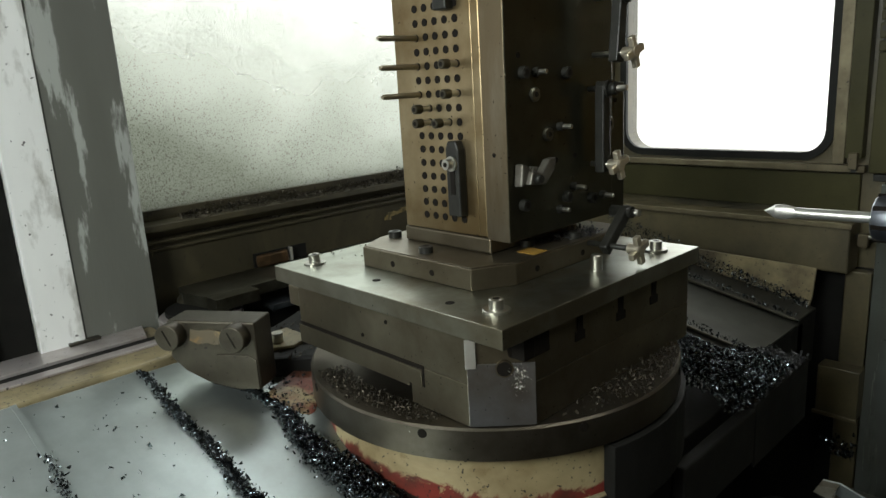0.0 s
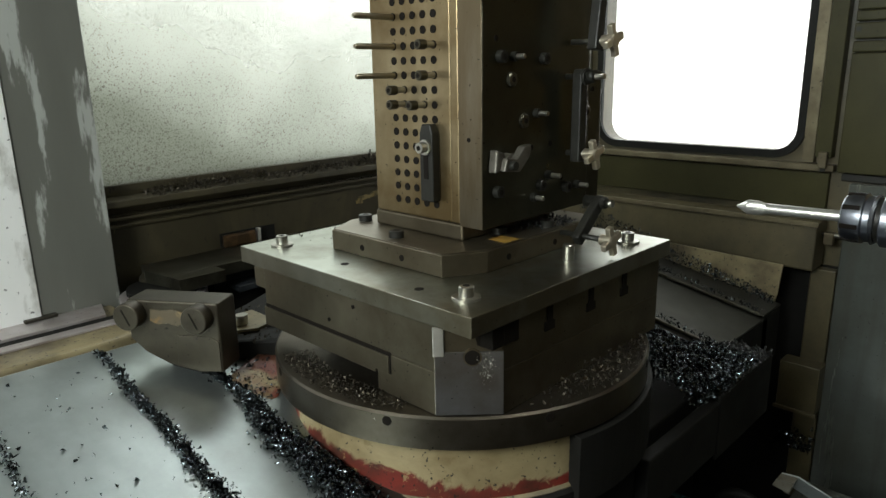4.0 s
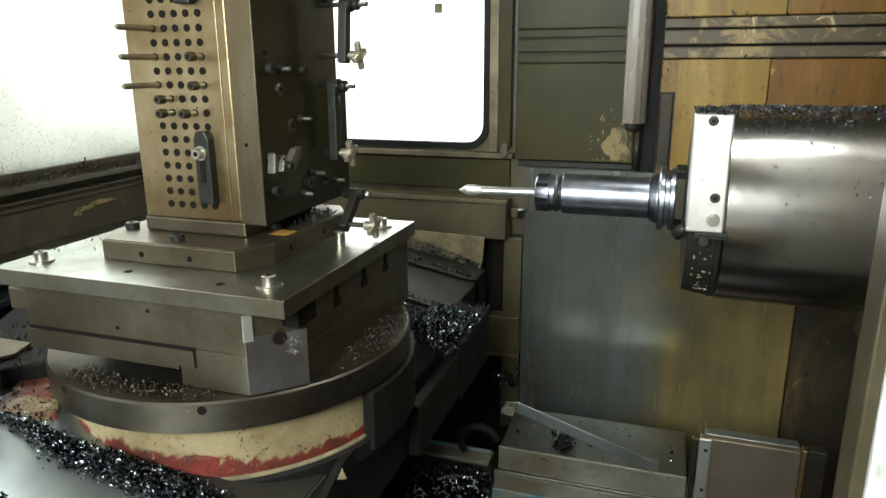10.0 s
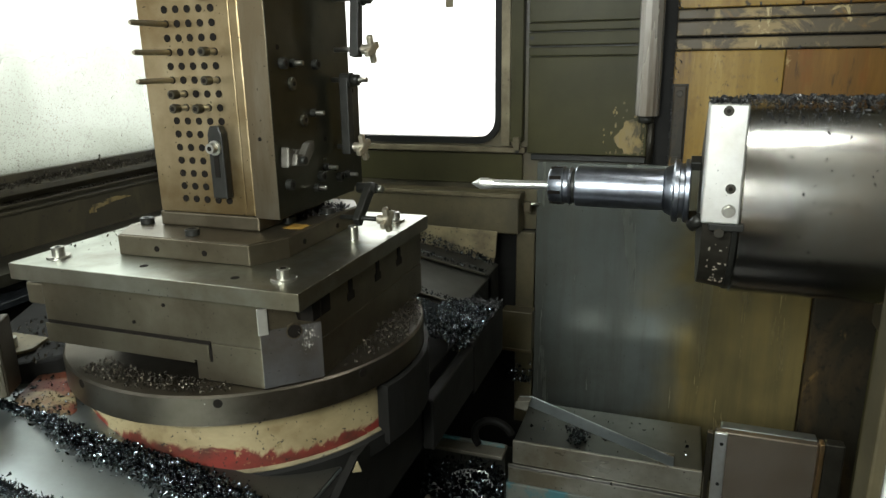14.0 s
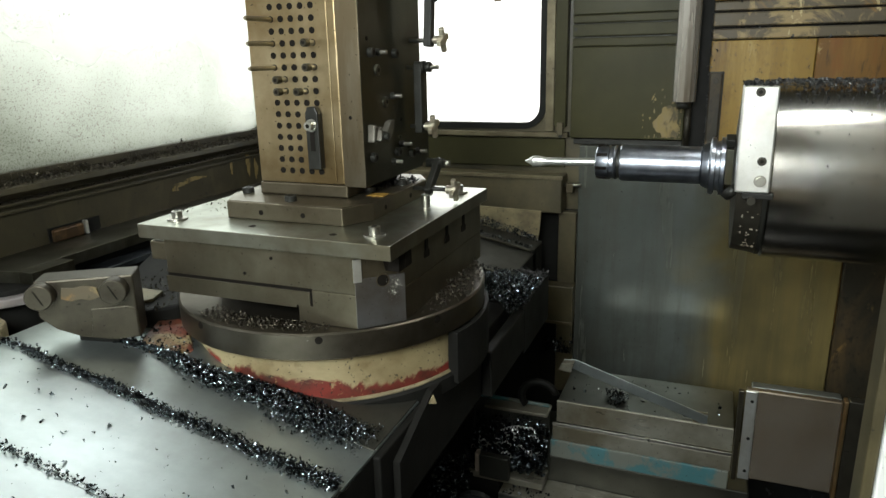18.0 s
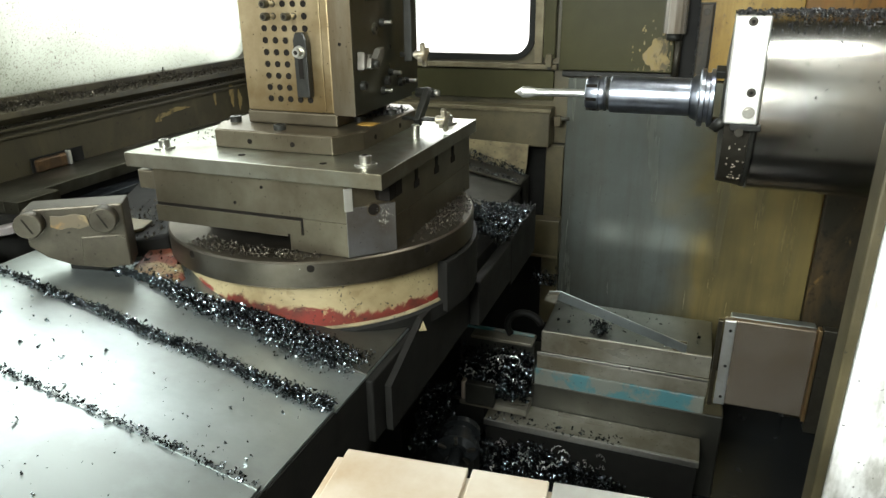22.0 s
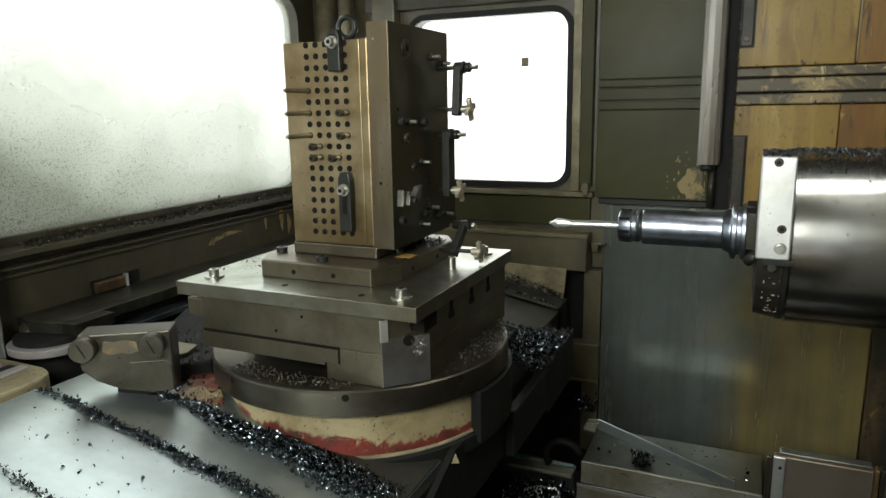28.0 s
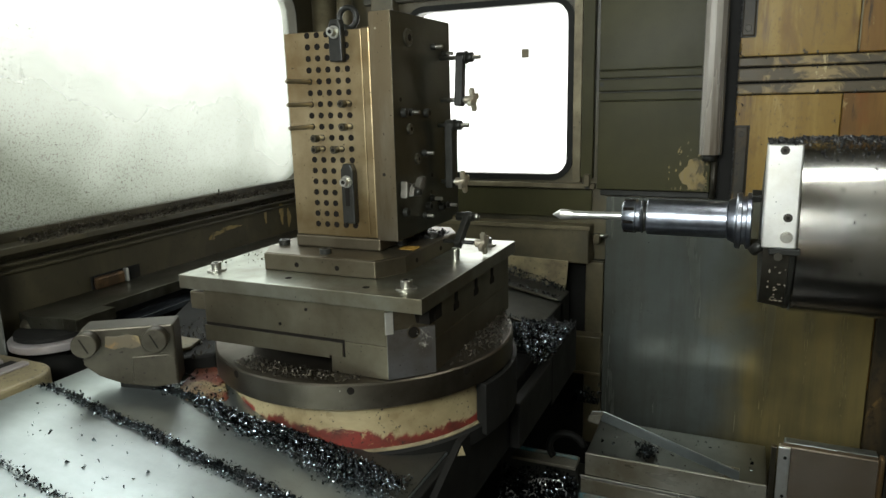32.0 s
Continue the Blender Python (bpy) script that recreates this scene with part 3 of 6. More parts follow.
def tube(p0, p1, r, r2=None, seg=24, bevel=0.0):
    """A solid round bar from p0 to p1."""
    p0, p1 = Vector(p0), Vector(p1)
    d = p1 - p0
    bm = bmesh.new()
    turn = d.to_track_quat("Z", "Y").to_matrix().to_4x4()
    bmesh.ops.create_cone(bm, cap_ends=True, segments=seg, radius1=r, radius2=r if r2 is None else r2, depth=d.length,
                          matrix=Matrix.Translation((p0 + p1) / 2) @ turn)
    if bevel:
        ends = [e for e in bm.edges if any(len(f.verts) > 4 for f in e.link_faces)]
        bmesh.ops.bevel(bm, geom=ends, offset=bevel, segments=2, affect="EDGES", profile=0.5)
    for f in bm.faces:
        f.smooth = len(f.verts) == 4
    return bm


def prism(points, z0, z1, bevel=0.0015, m=None):
    """A polygon in the plane, pushed from z0 to z1, then moved by m."""
    bm = bmesh.new()
    low = [bm.verts.new((x, y, z0)) for x, y in points]
    high = [bm.verts.new((x, y, z1)) for x, y in points]
    k = len(points)
    bm.faces.new(low[::-1])
    bm.faces.new(high)
    for i in range(k):
        bm.faces.new((low[i], low[(i + 1) % k], high[(i + 1) % k], high[i]))
    bmesh.ops.recalc_face_normals(bm, faces=bm.faces[:])
    if bevel:
        bmesh.ops.bevel(bm, geom=bm.edges[:], offset=bevel, segments=2, affect="EDGES", profile=0.5)
    if m:
        bm.transform(m)
    return bm


def lathe(profile, axis0, direction, seg=48):
    """A turned body: (distance along, radius) pairs about an axis."""
    d = Vector(direction).normalized()
    turn = Matrix.Translation(axis0) @ d.to_track_quat("Z", "Y").to_matrix().to_4x4()
    bm = bmesh.new()
    rings = []
    for h, r in profile:
        rings.append([bm.verts.new((r * math.cos(2 * math.pi * i / seg), r * math.sin(2 * math.pi * i / seg), h)) for i in range(seg)])
    for a, b in zip(rings, rings[1:]):
        for i in range(seg):
            f = bm.faces.new((a[i], a[(i + 1) % seg], b[(i + 1) % seg], b[i]))
            f.smooth = True
    bm.faces.new(rings[0][::-1])
    bm.faces.new(rings[-1])
    bm.transform(turn)
    bmesh.ops.recalc_face_normals(bm, faces=bm.faces[:])
    for e in bm.edges:
        if len(e.link_faces) == 2 and e.calc_face_angle(0) > 0.5:
            e.smooth = False
    return bm


def merge(*parts):
    me = bpy.data.meshes.new("tmp")
    out = bmesh.new()
    for p in parts:
        p.to_mesh(me)
        out.from_mesh(me)
        p.free()
    bpy.data.meshes.remove(me)
    return out


def sloped(x0, x1, y0, y1, f0, f1, thick, bevel=0.001):
    """A sheet whose height runs from f0 at x0 to f1 at x1."""
    return prism([(x0, f0 - thick), (x1, f1 - thick), (x1, f1), (x0, f0)], -y1, -y0, bevel, Matrix.Rotation(math.pi / 2, 4, "X"))


def thing(name, label, category, at=(0, 0, 0), group="", kind=""):
    ob = new(name)
    ob.location = at
    ob.empty_display_size = 0.02
    return tagged(ob, label, category, group, kind)


def mesh_object(name, bm, mat):
    me = bpy.data.meshes.new(name)
    bm.to_mesh(me)
    bm.free()
    me.materials.append(mat)
    return new(name, me)


def base_of(ob):
    p = Vector((0, 0, 0))
    while ob:
        p += ob.location
        ob = ob.parent
    return p


def part(name, bm, mat, parent, label=""):
    """One mesh under a thing; its vertices are given in the world."""
    bm.transform(Matrix.Translation(-base_of(parent)))
    ob = mesh_object(name, bm, mat)
    ob.parent = parent
    if label:
        tagged(ob, label)
    return ob


def solid(name, bm, mat, label="", category="", group="", kind=""):
    return tagged(mesh_object(name, bm, mat), label, category, group, kind)


def lump(name, verts, faces, mat, label, category, kind="stuff"):
    me = bpy.data.meshes.new(name)
    me.from_pydata(verts, [], faces)
    me.materials.append(mat)
    return tagged(new(name, me), label, category, "", kind)

# ---- the enclosure ----
XL, YB, TOP, FLOOR = -0.80, 1.12, 2.15, -0.10
XR, YF = 1.75, -1.50


def wall_with_hole(axis, plane0, plane1, a0, a1, z0, z1, h0, h1, hz0, hz1, radius):
    """A wall slab with a rounded opening through it; axis x: the wall lies across x."""
    pts = []
    for cx, cz, start in ((h1 - radius, hz1 - radius, 0), (h0 + radius, hz1 - radius, 90), (h0 + radius, hz0 + radius, 180), (h1 - radius, hz0 + radius, 270)):
        for k in range(7):
            a = radians(start + 15 * k)
            pts.append((cx + radius * math.cos(a), cz + radius * math.sin(a)))
    outer = [(a1, z1), (a0, z1), (a0, z0), (a1, z0)]
    bm = bmesh.new()

    def v(p, w):
        return bm.verts.new((w, p[0], p[1]) if axis == "x" else (p[0], w, p[1]))
    inner = [[v(p, w) for p in pts] for w in (plane0, plane1)]
    rim = [[v(p, w) for p in outer] for w in (plane0, plane1)]
    for s in (0, 1):
        for c in range(4):
            corner = inner[s][7 * c:7 * c + 7]
            for a, b in zip(corner, corner[1:]):
                bm.faces.new((rim[s][c], a, b))
            bm.faces.new((rim[s][c], corner[-1], inner[s][(7 * c + 7) % 28], rim[s][(c + 1) % 4]))
    for i in range(28):
        bm.faces.new((inner[0][i], inner[0][(i + 1) % 28], inner[1][(i + 1) % 28], inner[1][i]))
    for i in range(4):
        bm.faces.new((rim[0][i], rim[0][(i + 1) % 4], rim[1][(i + 1) % 4], rim[1][i]))
    bmesh.ops.recalc_face_normals(bm, faces=bm.faces[:])
    return bm, pts


def seal_ring(axis, plane, pts, width, depth):
    """A rubber profile that runs round an opening."""
    cx, cz = sum(p[0] for p in pts) / len(pts), sum(p[1] for p in pts) / len(pts)
    bm = bmesh.new()
    k = len(pts)
    loops = []
    for off, w in ((-0.004, plane), (width, plane), (width, plane + depth), (-0.004, plane + depth)):
        ring = []
        for i, p in enumerate(pts):
            a, b = pts[i - 1], pts[(i + 1) % k]
            t = Vector((b[0] - a[0], b[1] - a[1])).normalized()
            nrm = Vector((t.y, -t.x))
            if nrm.dot(Vector((p[0] - cx, p[1] - cz))) < 0:
                nrm = -nrm
            q = (p[0] + nrm.x * off, p[1] + nrm.y * off)
            ring.append(bm.verts.new((w, q[0], q[1]) if axis == "x" else (q[0], w, q[1])))
        loops.append(ring)
    for a, b in zip(loops, loops[1:] + loops[:1]):
        for i in range(k):
            bm.faces.new((a[i], a[(i + 1) % k], b[(i + 1) % k], b[i]))
    bmesh.ops.recalc_face_normals(bm, faces=bm.faces[:])
    return bm


# side wall, window and ledge
bm, side_pts = wall_with_hole("x", XL - 0.06, XL, -0.62, YB + 0.06, FLOOR, TOP, -0.56, 0.955, 1.035, 1.70, 0.09)
solid("wall_side", bm, WALL_SIDE, "brown oil-filmed sheet wall beside the table", "wall", kind="structure")
# unseen opening added to let the side fill lamp in
bm, _ = wall_with_hole("x", XL - 0.06, XL, YF, -0.621, FLOOR, TOP, -1.40, -0.68, 0.92, 2.05, 0.03)
solid("wall_side_opening", bm, WALL, "brown enclosure wall round an added unseen opening", "wall", kind="structure")
window_1 = thing("window_1", "large side window filmed with dried coolant and specks", "window", (XL, 0, 1.04), kind="structure")
part("seal", seal_ring("x", XL - 0.004, side_pts, 0.012, 0.008), WALL_SIDE, window_1)
pane = part("pane", box(XL - 0.040, XL - 0.034, -0.585, 0.975, 1.01, 1.72, 0), PANE_SIDE, window_1, "glass pane with dried coolant film")
pane.visible_shadow = False
part("window_sill", prism([(0, 0), (0.034, -0.006), (0.036, -0.020), (0.012, -0.036), (0, -0.036)], -1.06, 0.56, 0.002,
     Matrix.Translation((XL, 0, 1.016)) @ Matrix.Rotation(math.pi / 2, 4, "X")), WALL_SIDE, window_1, "brown sill covered in swarf")
ledge = thing("side_ledge", "stepped dark metal ledge along the side wall", "ledge", (XL, 0, 0.9), kind="structure")
for z, d in ((0.972, 0.014), (0.954, 0.008)):
    part("rail", box(XL + 0.001, XL + d, -0.54, YB - 0.03, z - 0.008, z, 0.002), WALL_SIDE, ledge)
# cut-out is a flat sheet; its dark inside is the black colour
solid("cutout", box(XL - 0.001, XL + 0.0025, -0.004, 0.150, 0.8535, 0.889, 0.001), BLACK, "flat black sheet for the cut-out in the side wall", "opening", kind="structure")
solid("copper_block", box(XL + 0.003, XL + 0.016, 0.0, 0.090, 0.8535, 0.886, 0.006), COPPER, "oil-blackened copper-brown block in the wall cut-out", "block")
# bright block added for the light that shows through beside the copper
solid("light_glint", box(XL + 0.003, XL + 0.018, 0.093, 0.101, 0.8535, 0.890, 0.003), BRIGHT, "bright sliver for the light showing through the cut-out", "clip")
shelf = thing("side_shelf", "oily steel shelf rail along the side wall", "shelf", (XL, 0, 0.84), kind="structure")
part("rail", prism([(XL + 0.001, 0.95), (XL + 0.001, -0.200), (-0.745, -0.215), (-0.662, -0.195), (-0.662, 0.95)], 0.8262, 0.853, 0.0008), ARM_STEEL, shelf)
part("front_block", box(-0.6618, -0.620, -0.195, -0.090, 0.826, 0.853, 0.0008), ARM_STEEL, shelf)
part("round_end", lathe([(0, 0.031), (0.006, 0.030), (0.022, 0.017), (0.025, 0.013)], (-0.762, -0.190, 0.8268), (0, 0, 1), 32), STEEL_EDGE, shelf, "bright tapered rail end")
part("wet_rail", box(-0.76, -0.640, -0.05, 0.95, 0.785, 0.800, 0.002), STEEL_WET, shelf, "wet lower rail")
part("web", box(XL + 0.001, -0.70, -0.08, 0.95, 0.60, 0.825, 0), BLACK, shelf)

flake_rng = random.Random(3)
for y, z, ry, rz in ((0.462, 0.915, 0.030, 0.006), (0.520, 0.922, 0.045, 0.006), (0.435, 0.906, 0.012, 0.008), (0.79, 0.93, 0.012, 0.036), (0.83, 0.905, 0.010, 0.030), (0.70, 0.93, 0.006, 0.022)):
    p1, p2 = flake_rng.uniform(0, 6), flake_rng.uniform(0, 6)
    pts = [(ry * g * math.cos(a), rz * g * math.sin(a)) for a, g in [(2 * math.pi * q / 28, 1 + 0.2 * math.sin(6 * math.pi * q / 28 + p1) + 0.14 * math.sin(14 * math.pi * q / 28 + p2)) for q in range(28)]]
    solid("worn_patch", prism(pts, 0.0004, 0.0014, 0, Matrix.Translation((XL, y, z)) @ Matrix(((0, 0, 1, 0), (1, 0, 0, 0), (0, 1, 0, 0), (0, 0, 0, 1)))), WORN_TAN, "flaked tan patch of paint on the side wall", "paint patch", kind="structure")
# rear wall, window, seams
bm, rear_pts = wall_with_hole("y", YB, YB + 0.06, XL, XR, FLOOR, TOP, -0.43, 0.15, 1.045, 1.612, 0.06)
solid("wall_rear", bm, WALL, "brown enclosure wall with a rounded window", "wall", kind="structure")
window_2 = thing("window_2", "rear window with rounded corners and black seal", "window", (-0.14, YB, 1.04), kind="structure")
part("seal", seal_ring("y", YB - 0.012, rear_pts, 0.016, 0.012), RUBBER, window_2)
pane = part("pane", box(-0.46, 0.18, YB + 0.030, YB + 0.035, 1.02, 1.66, 0), PANE_REAR, window_2)
pane.visible_shadow = False
part("sticker", box(-0.022, 0.002, YB + 0.024, YB + 0.028, 1.440, 1.468, 0), FRAME, window_2, "small faded square sticker")
frame_parts = thing("window_frame", "metal frame strips round the rear window", "frame", (0, YB, 1.0), kind="structure")
part("sill_strip", box(-0.46, 0.245, YB - 0.03, YB - 0.001, 1.005, 1.022, 0.002), FRAME, frame_parts)
part("apron", box(-0.46, 0.235, YB - 0.018, YB - 0.002, 0.905, 1.000, 0.002), WALL_GREY, frame_parts)
part("jamb", box(0.168, 0.196, YB - 0.022, YB - 0.001, 1.024, TOP - 0.02, 0.002), FRAME, frame_parts)
part("track", box(0.200, 0.238, YB - 0.035, YB - 0.001, 1.04, TOP - 0.02, 0.002), WALL_GREY, frame_parts)
part("clip", box(0.212, 0.232, YB - 0.048, YB - 0.036, 1.015, 1.055, 0.002), FRAME, frame_parts)
part("screw", tube((0.222, YB - 0.031, 1.010), (0.222, YB - 0.036, 1.010), 0.006, seg=12), BLACK_OXIDE, frame_parts)
part("header", box(-0.60, 0.165, YB - 0.03, YB - 0.001, 1.645, 1.76, 0.003), DARK_STEEL, frame_parts)
# corner post and tube
corner = thing("corner_post", "rounded metal corner post between the two windows", "post", (-0.7, YB - 0.05, 0), kind="structure")
part("post", box(-0.56, -0.47, YB - 0.05, YB - 0.002, 0.9, TOP, 0.006), WALL, corner)
part("tube", tube((-0.66, YB - 0.06, 0.9), (-0.66, YB - 0.06, TOP), 0.028), FRAME, corner)
part("fillet", tube((XL + 0.03, YB - 0.03, 0.5), (XL + 0.03, YB - 0.03, TOP), 0.045), FRAME, corner)

# guard bar under the window
guard = thing("guard_panel", "long brown sheet-metal guard under the rear window", "guard", (0, YB - 0.08, 0.8))
part("sheet", box(-0.62, 0.245, YB - 0.10, YB - 0.02, 0.765, 0.888, 0.004), WALL, guard)
part("lip", box(-0.62, 0.249, YB - 0.106, YB - 0.101, 0.878, 0.891, 0.001), FRAME, guard)
part("latch", box(0.252, 0.275, YB - 0.07, YB - 0.05, 0.83, 0.862, 0.003), FRAME, guard)
part("latch_pin", tube((0.247, YB - 0.06, 0.855), (0.300, YB - 0.06, 0.855), 0.006, seg=12), BOLT, guard)

# sheet panels beside the rear window
panel = thing("sliding_panel", "grey-green sliding sheet panel with two pressed grooves", "panel", (0.4, YB - 0.02, 1.0), kind="structure")
part("upper_sheet", box(0.252, 0.60, YB - 0.026, YB - 0.001, 1.385, TOP - 0.02, 0.003), WALL_GREY, panel)
for z0, z1, d in ((1.360, 1.383, 0.028), (1.320, 1.356, 0.031), (1.290, 1.315, 0.028)):
    part("rib", box(0.252, 0.60, YB - d, YB - 0.001, z0, z1, 0.003), WALL_GREY, panel)
part("groove", box(0.256, 0.60, YB - 0.014, YB - 0.001, 1.286, 1.386, 0), BLACK_OXIDE, panel)
part("lower_sheet", box(0.252, 0.60, YB - 0.026, YB - 0.001, 1.005, 1.288, 0.003), WALL_GREY, panel)
part("foot", box(0.262, 0.60, YB - 0.020, YB - 0.001, 0.985, 1.002, 0.002), BLACK_OXIDE, panel)
part("screw", tube((0.262, YB - 0.027, 1.342), (0.262, YB - 0.032, 1.342), 0.006, seg=12), BLACK_OXIDE, panel)
wr = random.Random(5)
spots = [(0.553, 1.058, 0.036, 0.050)]
for k in range(46):
    a, r = wr.uniform(0, 6.28), wr.uniform(1.1, 2.1)
    spots.append((min(0.590, 0.553 + 0.040 * r * math.cos(a)), max(1.013, 1.058 + 0.050 * r * math.sin(a)), wr.uniform(0.0015, 0.006) / r, wr.uniform(0.002, 0.010) / r))
for k, (cx, cz, rx, rz) in enumerate(spots):
    p1, p2, p3 = wr.uniform(0, 6), wr.uniform(0, 6), wr.uniform(0, 6)
    pts = []
    for q in range(36 if k == 0 else 8):
        a = 2 * math.pi * q / (36 if k == 0 else 8)
        g = 1 + 0.14 * math.sin(3 * a + p1) + 0.09 * math.sin(5 * a + p2) + 0.06 * math.sin(11 * a + p3)
        pts.append((cx + rx * g * math.cos(a), cz + rz * g * math.sin(a)))
    part("worn_patch", prism(pts, -YB + 0.0255, -YB + 0.0264 + 0.0001 * (k % 9), 0, Matrix.Rotation(math.pi / 2, 4, "X")), WORN_TAN, panel, "flaked patch of tan paint")
yellow = thing("rear_cover", "rust-streaked yellow column cover with ribs", "panel", (1.0, YB - 0.02, 1.0), kind="structure")
part("upper_sheet", box(0.662, 0.963, YB - 0.030, YB - 0.001, 1.408, TOP - 0.02, 0.003), PANEL_YELLOW, yellow)
part("outer_sheet", box(0.968, XR - 0.02, YB - 0.029, YB - 0.001, 1.408, TOP - 0.02, 0.003), PANEL_RUST, yellow, "rust-orange outer sheet")
for z0, z1, d in ((1.379, 1.405, 0.033), (1.336, 1.374, 0.036), (1.300, 1.330, 0.033)):
    part("rib", box(0.662, XR - 0.02, YB - d, YB - 0.001, z0, z1, 0.004), RIB_PAINT, yellow)
part("lower_sheet", box(0.662, 0.938, YB - 0.030, YB - 0.001, 0.988, 1.297, 0.003), PANEL_YELLOW, yellow)
part("outer_sheet", box(0.9395, XR - 0.02, YB - 0.029, YB - 0.001, 0.42, 1.297, 0.003), PANEL_RUST, yellow, "rust-orange outer sheet")
part("backing", box(0.610, XR - 0.02, YB - 0.012, YB - 0.0005, 0.42, TOP - 0.03, 0), BLACK, yellow)
part("seam", box(0.964, 0.9675, YB - 0.0325, YB - 0.0305, 1.415, TOP - 0.03, 0), FRAME, yellow)
for z0, z1 in ((1.466, 1.70), (0.98, 1.206)):
    part("hinge_gap", box(0.662, 0.704, YB - 0.033, YB - 0.0305, z0 - 0.004, z1 + 0.004, 0.001), BLACK_OXIDE, yellow)
    part("hinge_plate", box(0.665, 0.700, YB - 0.042, YB - 0.0335, z0, z1, 0.004), RIB_DARK, yellow)
    for z in (z0 + 0.022, z1 - 0.022):
        part("hinge_bolt", tube((0.682, YB - 0.0425, z), (0.682, YB - 0.048, z), 0.009, seg=12, bevel=0.001), DARK_STEEL, yellow)
rail = thing("vertical_rail", "grey tubular rail that ends above the tool", "rail", (0.6, YB - 0.07, 1.1))
bm = tube((0.598, YB - 0.06, 1.125), (0.595, YB - 0.06, TOP - 0.02), 0.033, seg=12)
for f in bm.faces:
    f.smooth = False
part("tube", bm, RAIL_STEEL, rail)
part("end_cap", tube((0.598, YB - 0.06, 1.105), (0.598, YB - 0.06, 1.124), 0.022, seg=16), BLACK_OXIDE, rail)
part("rod", tube((0.612, YB - 0.06, 0.99), (0.612, YB - 0.06, 1.104), 0.009, seg=12), DARK_STEEL, rail)

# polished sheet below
# the reflections on this guard are colour in its material
solid("polished_guard", box(0.29, 1.072, YB - 0.055, YB - 0.030, 0.05, 0.984, 0.003), GLOSS_SHEET, "polished oily sheet guard with painted blurred reflections", "guard", kind="structure")
solid("dark_column_foot", box(1.076, 1.40, YB - 0.075, YB - 0.042, FLOOR, 0.978, 0.003), RIB_DARK, "black and rust-streaked column foot", "panel", kind="structure")
# added sheet: the darkness at the rear wall's foot is put in as black
solid("dark_wall_foot", box(-0.30, 0.289, YB - 0.012, YB - 0.002, FLOOR, 0.762, 0), BLACK, "black sheet added over the foot of the rear wall", "panel", kind="structure")
solid("left_guard_strip", box(0.226, 0.285, YB - 0.045, YB - 0.014, 0.10, 0.76, 0.003), WALL, "narrow brown upright strip under the guard", "panel", kind="structure")
step = thing("bracket_plate", "small brown step plate on the rear wall", "bracket", (0.23, YB - 0.09, 0.4))
part("face", box(0.195, 0.292, YB - 0.10, YB - 0.048, 0.385, 0.515, 0.003), WALL, step)
part("lip", box(0.190, 0.294, YB - 0.106, YB - 0.101, 0.380, 0.390, 0.001), FRAME, step)

# work lamps over the table and over the spindle, out of sight from the door
for nm, m, ln in (("table_work_lamp", look((-0.748, 0.0, 1.885), (0.0, -0.25, 1.01)), 0.99), ("spindle_work_lamp", look((0.883, 0.028, 2.103), (0.80, 0.22, 0.5)), 0.44)):
    lampo = thing(nm, "long grey work lamp fixed inside the enclosure", "lamp", m.translation)
    bm = box(-ln / 2, ln / 2, -0.10, 0.10, 0.0, 0.04, 0.004)
    bm.transform(m)
    part("housing", bm, WHITE_PAINT, lampo)

# the bright hall outside the two windows
solid("backdrop_side", box(-1.62, -1.60, -1.0, 2.6, 0.4, 2.8, 0), HALL, "plain bright hall outside the side window", "backdrop", kind="structure")
solid("backdrop_rear", box(-1.5, 1.3, 1.90, 1.92, 0.3, 2.6, 0), HALL, "plain bright hall outside the rear window", "backdrop", kind="structure")

# floor, far sides; unseen roof and front wall keep ambient light out
solid("floor", box(XL - 0.06, XR + 0.06, YF - 0.06, YB + 0.06, FLOOR - 0.05, FLOOR, 0), WET_BLACK, "black oily sump floor", "floor", kind="structure")
solid("ceiling", box(XL - 0.06, XR + 0.06, YF - 0.06, YB + 0.06, TOP, TOP + 0.04, 0), WALL_GREY, "unseen grey-green enclosure roof", "ceiling", kind="structure")
solid("wall_right", box(XR, XR + 0.06, YF, YB, FLOOR, TOP, 0), WALL, "brown enclosure wall behind the column", "wall", kind="structure")
bm, _ = wall_with_hole("y", YF - 0.06, YF, XL, XR, FLOOR, TOP, -0.10, 1.35, 0.60, 2.05, 0.04)
solid("wall_front", bm, GREY_PAINT, "unseen grey front wall round the open door", "wall", kind="structure")

# ---- way covers ----


def cover_height(x):
    """Height of the sheet: an even slope that rounds off level towards the ridge."""
    bend = max(0.0, -0.30 - x)
    return 0.7495 - 0.216 * x - 0.98 * bend * bend


def cover_sheet(x0, x1, y0, y1, lift, thick):
    """A formed sheet that follows the cover's profile."""
    xs = [x0 + 0.011 * k for k in range(11)] + [x1]
    top = [(x, cover_height(x) + lift) for x in xs]
    bm = prism(top + [(x, z - thick) for x, z in reversed(top)], -y1, -y0, 0, Matrix.Rotation(math.pi / 2, 4, "X"))
    for f in bm.faces:
        f.smooth = len(f.verts) == 4
    for e in bm.edges:
        e.smooth = len(e.link_faces) == 2 and e.calc_face_angle(0) < 0.3
    return bm


RIDGE, EDGE = -0.41, 0.25
covers = thing("front_way_cover", "stainless telescopic way cover with swarf along its lips", "way cover", (0, -0.6, 0.7))
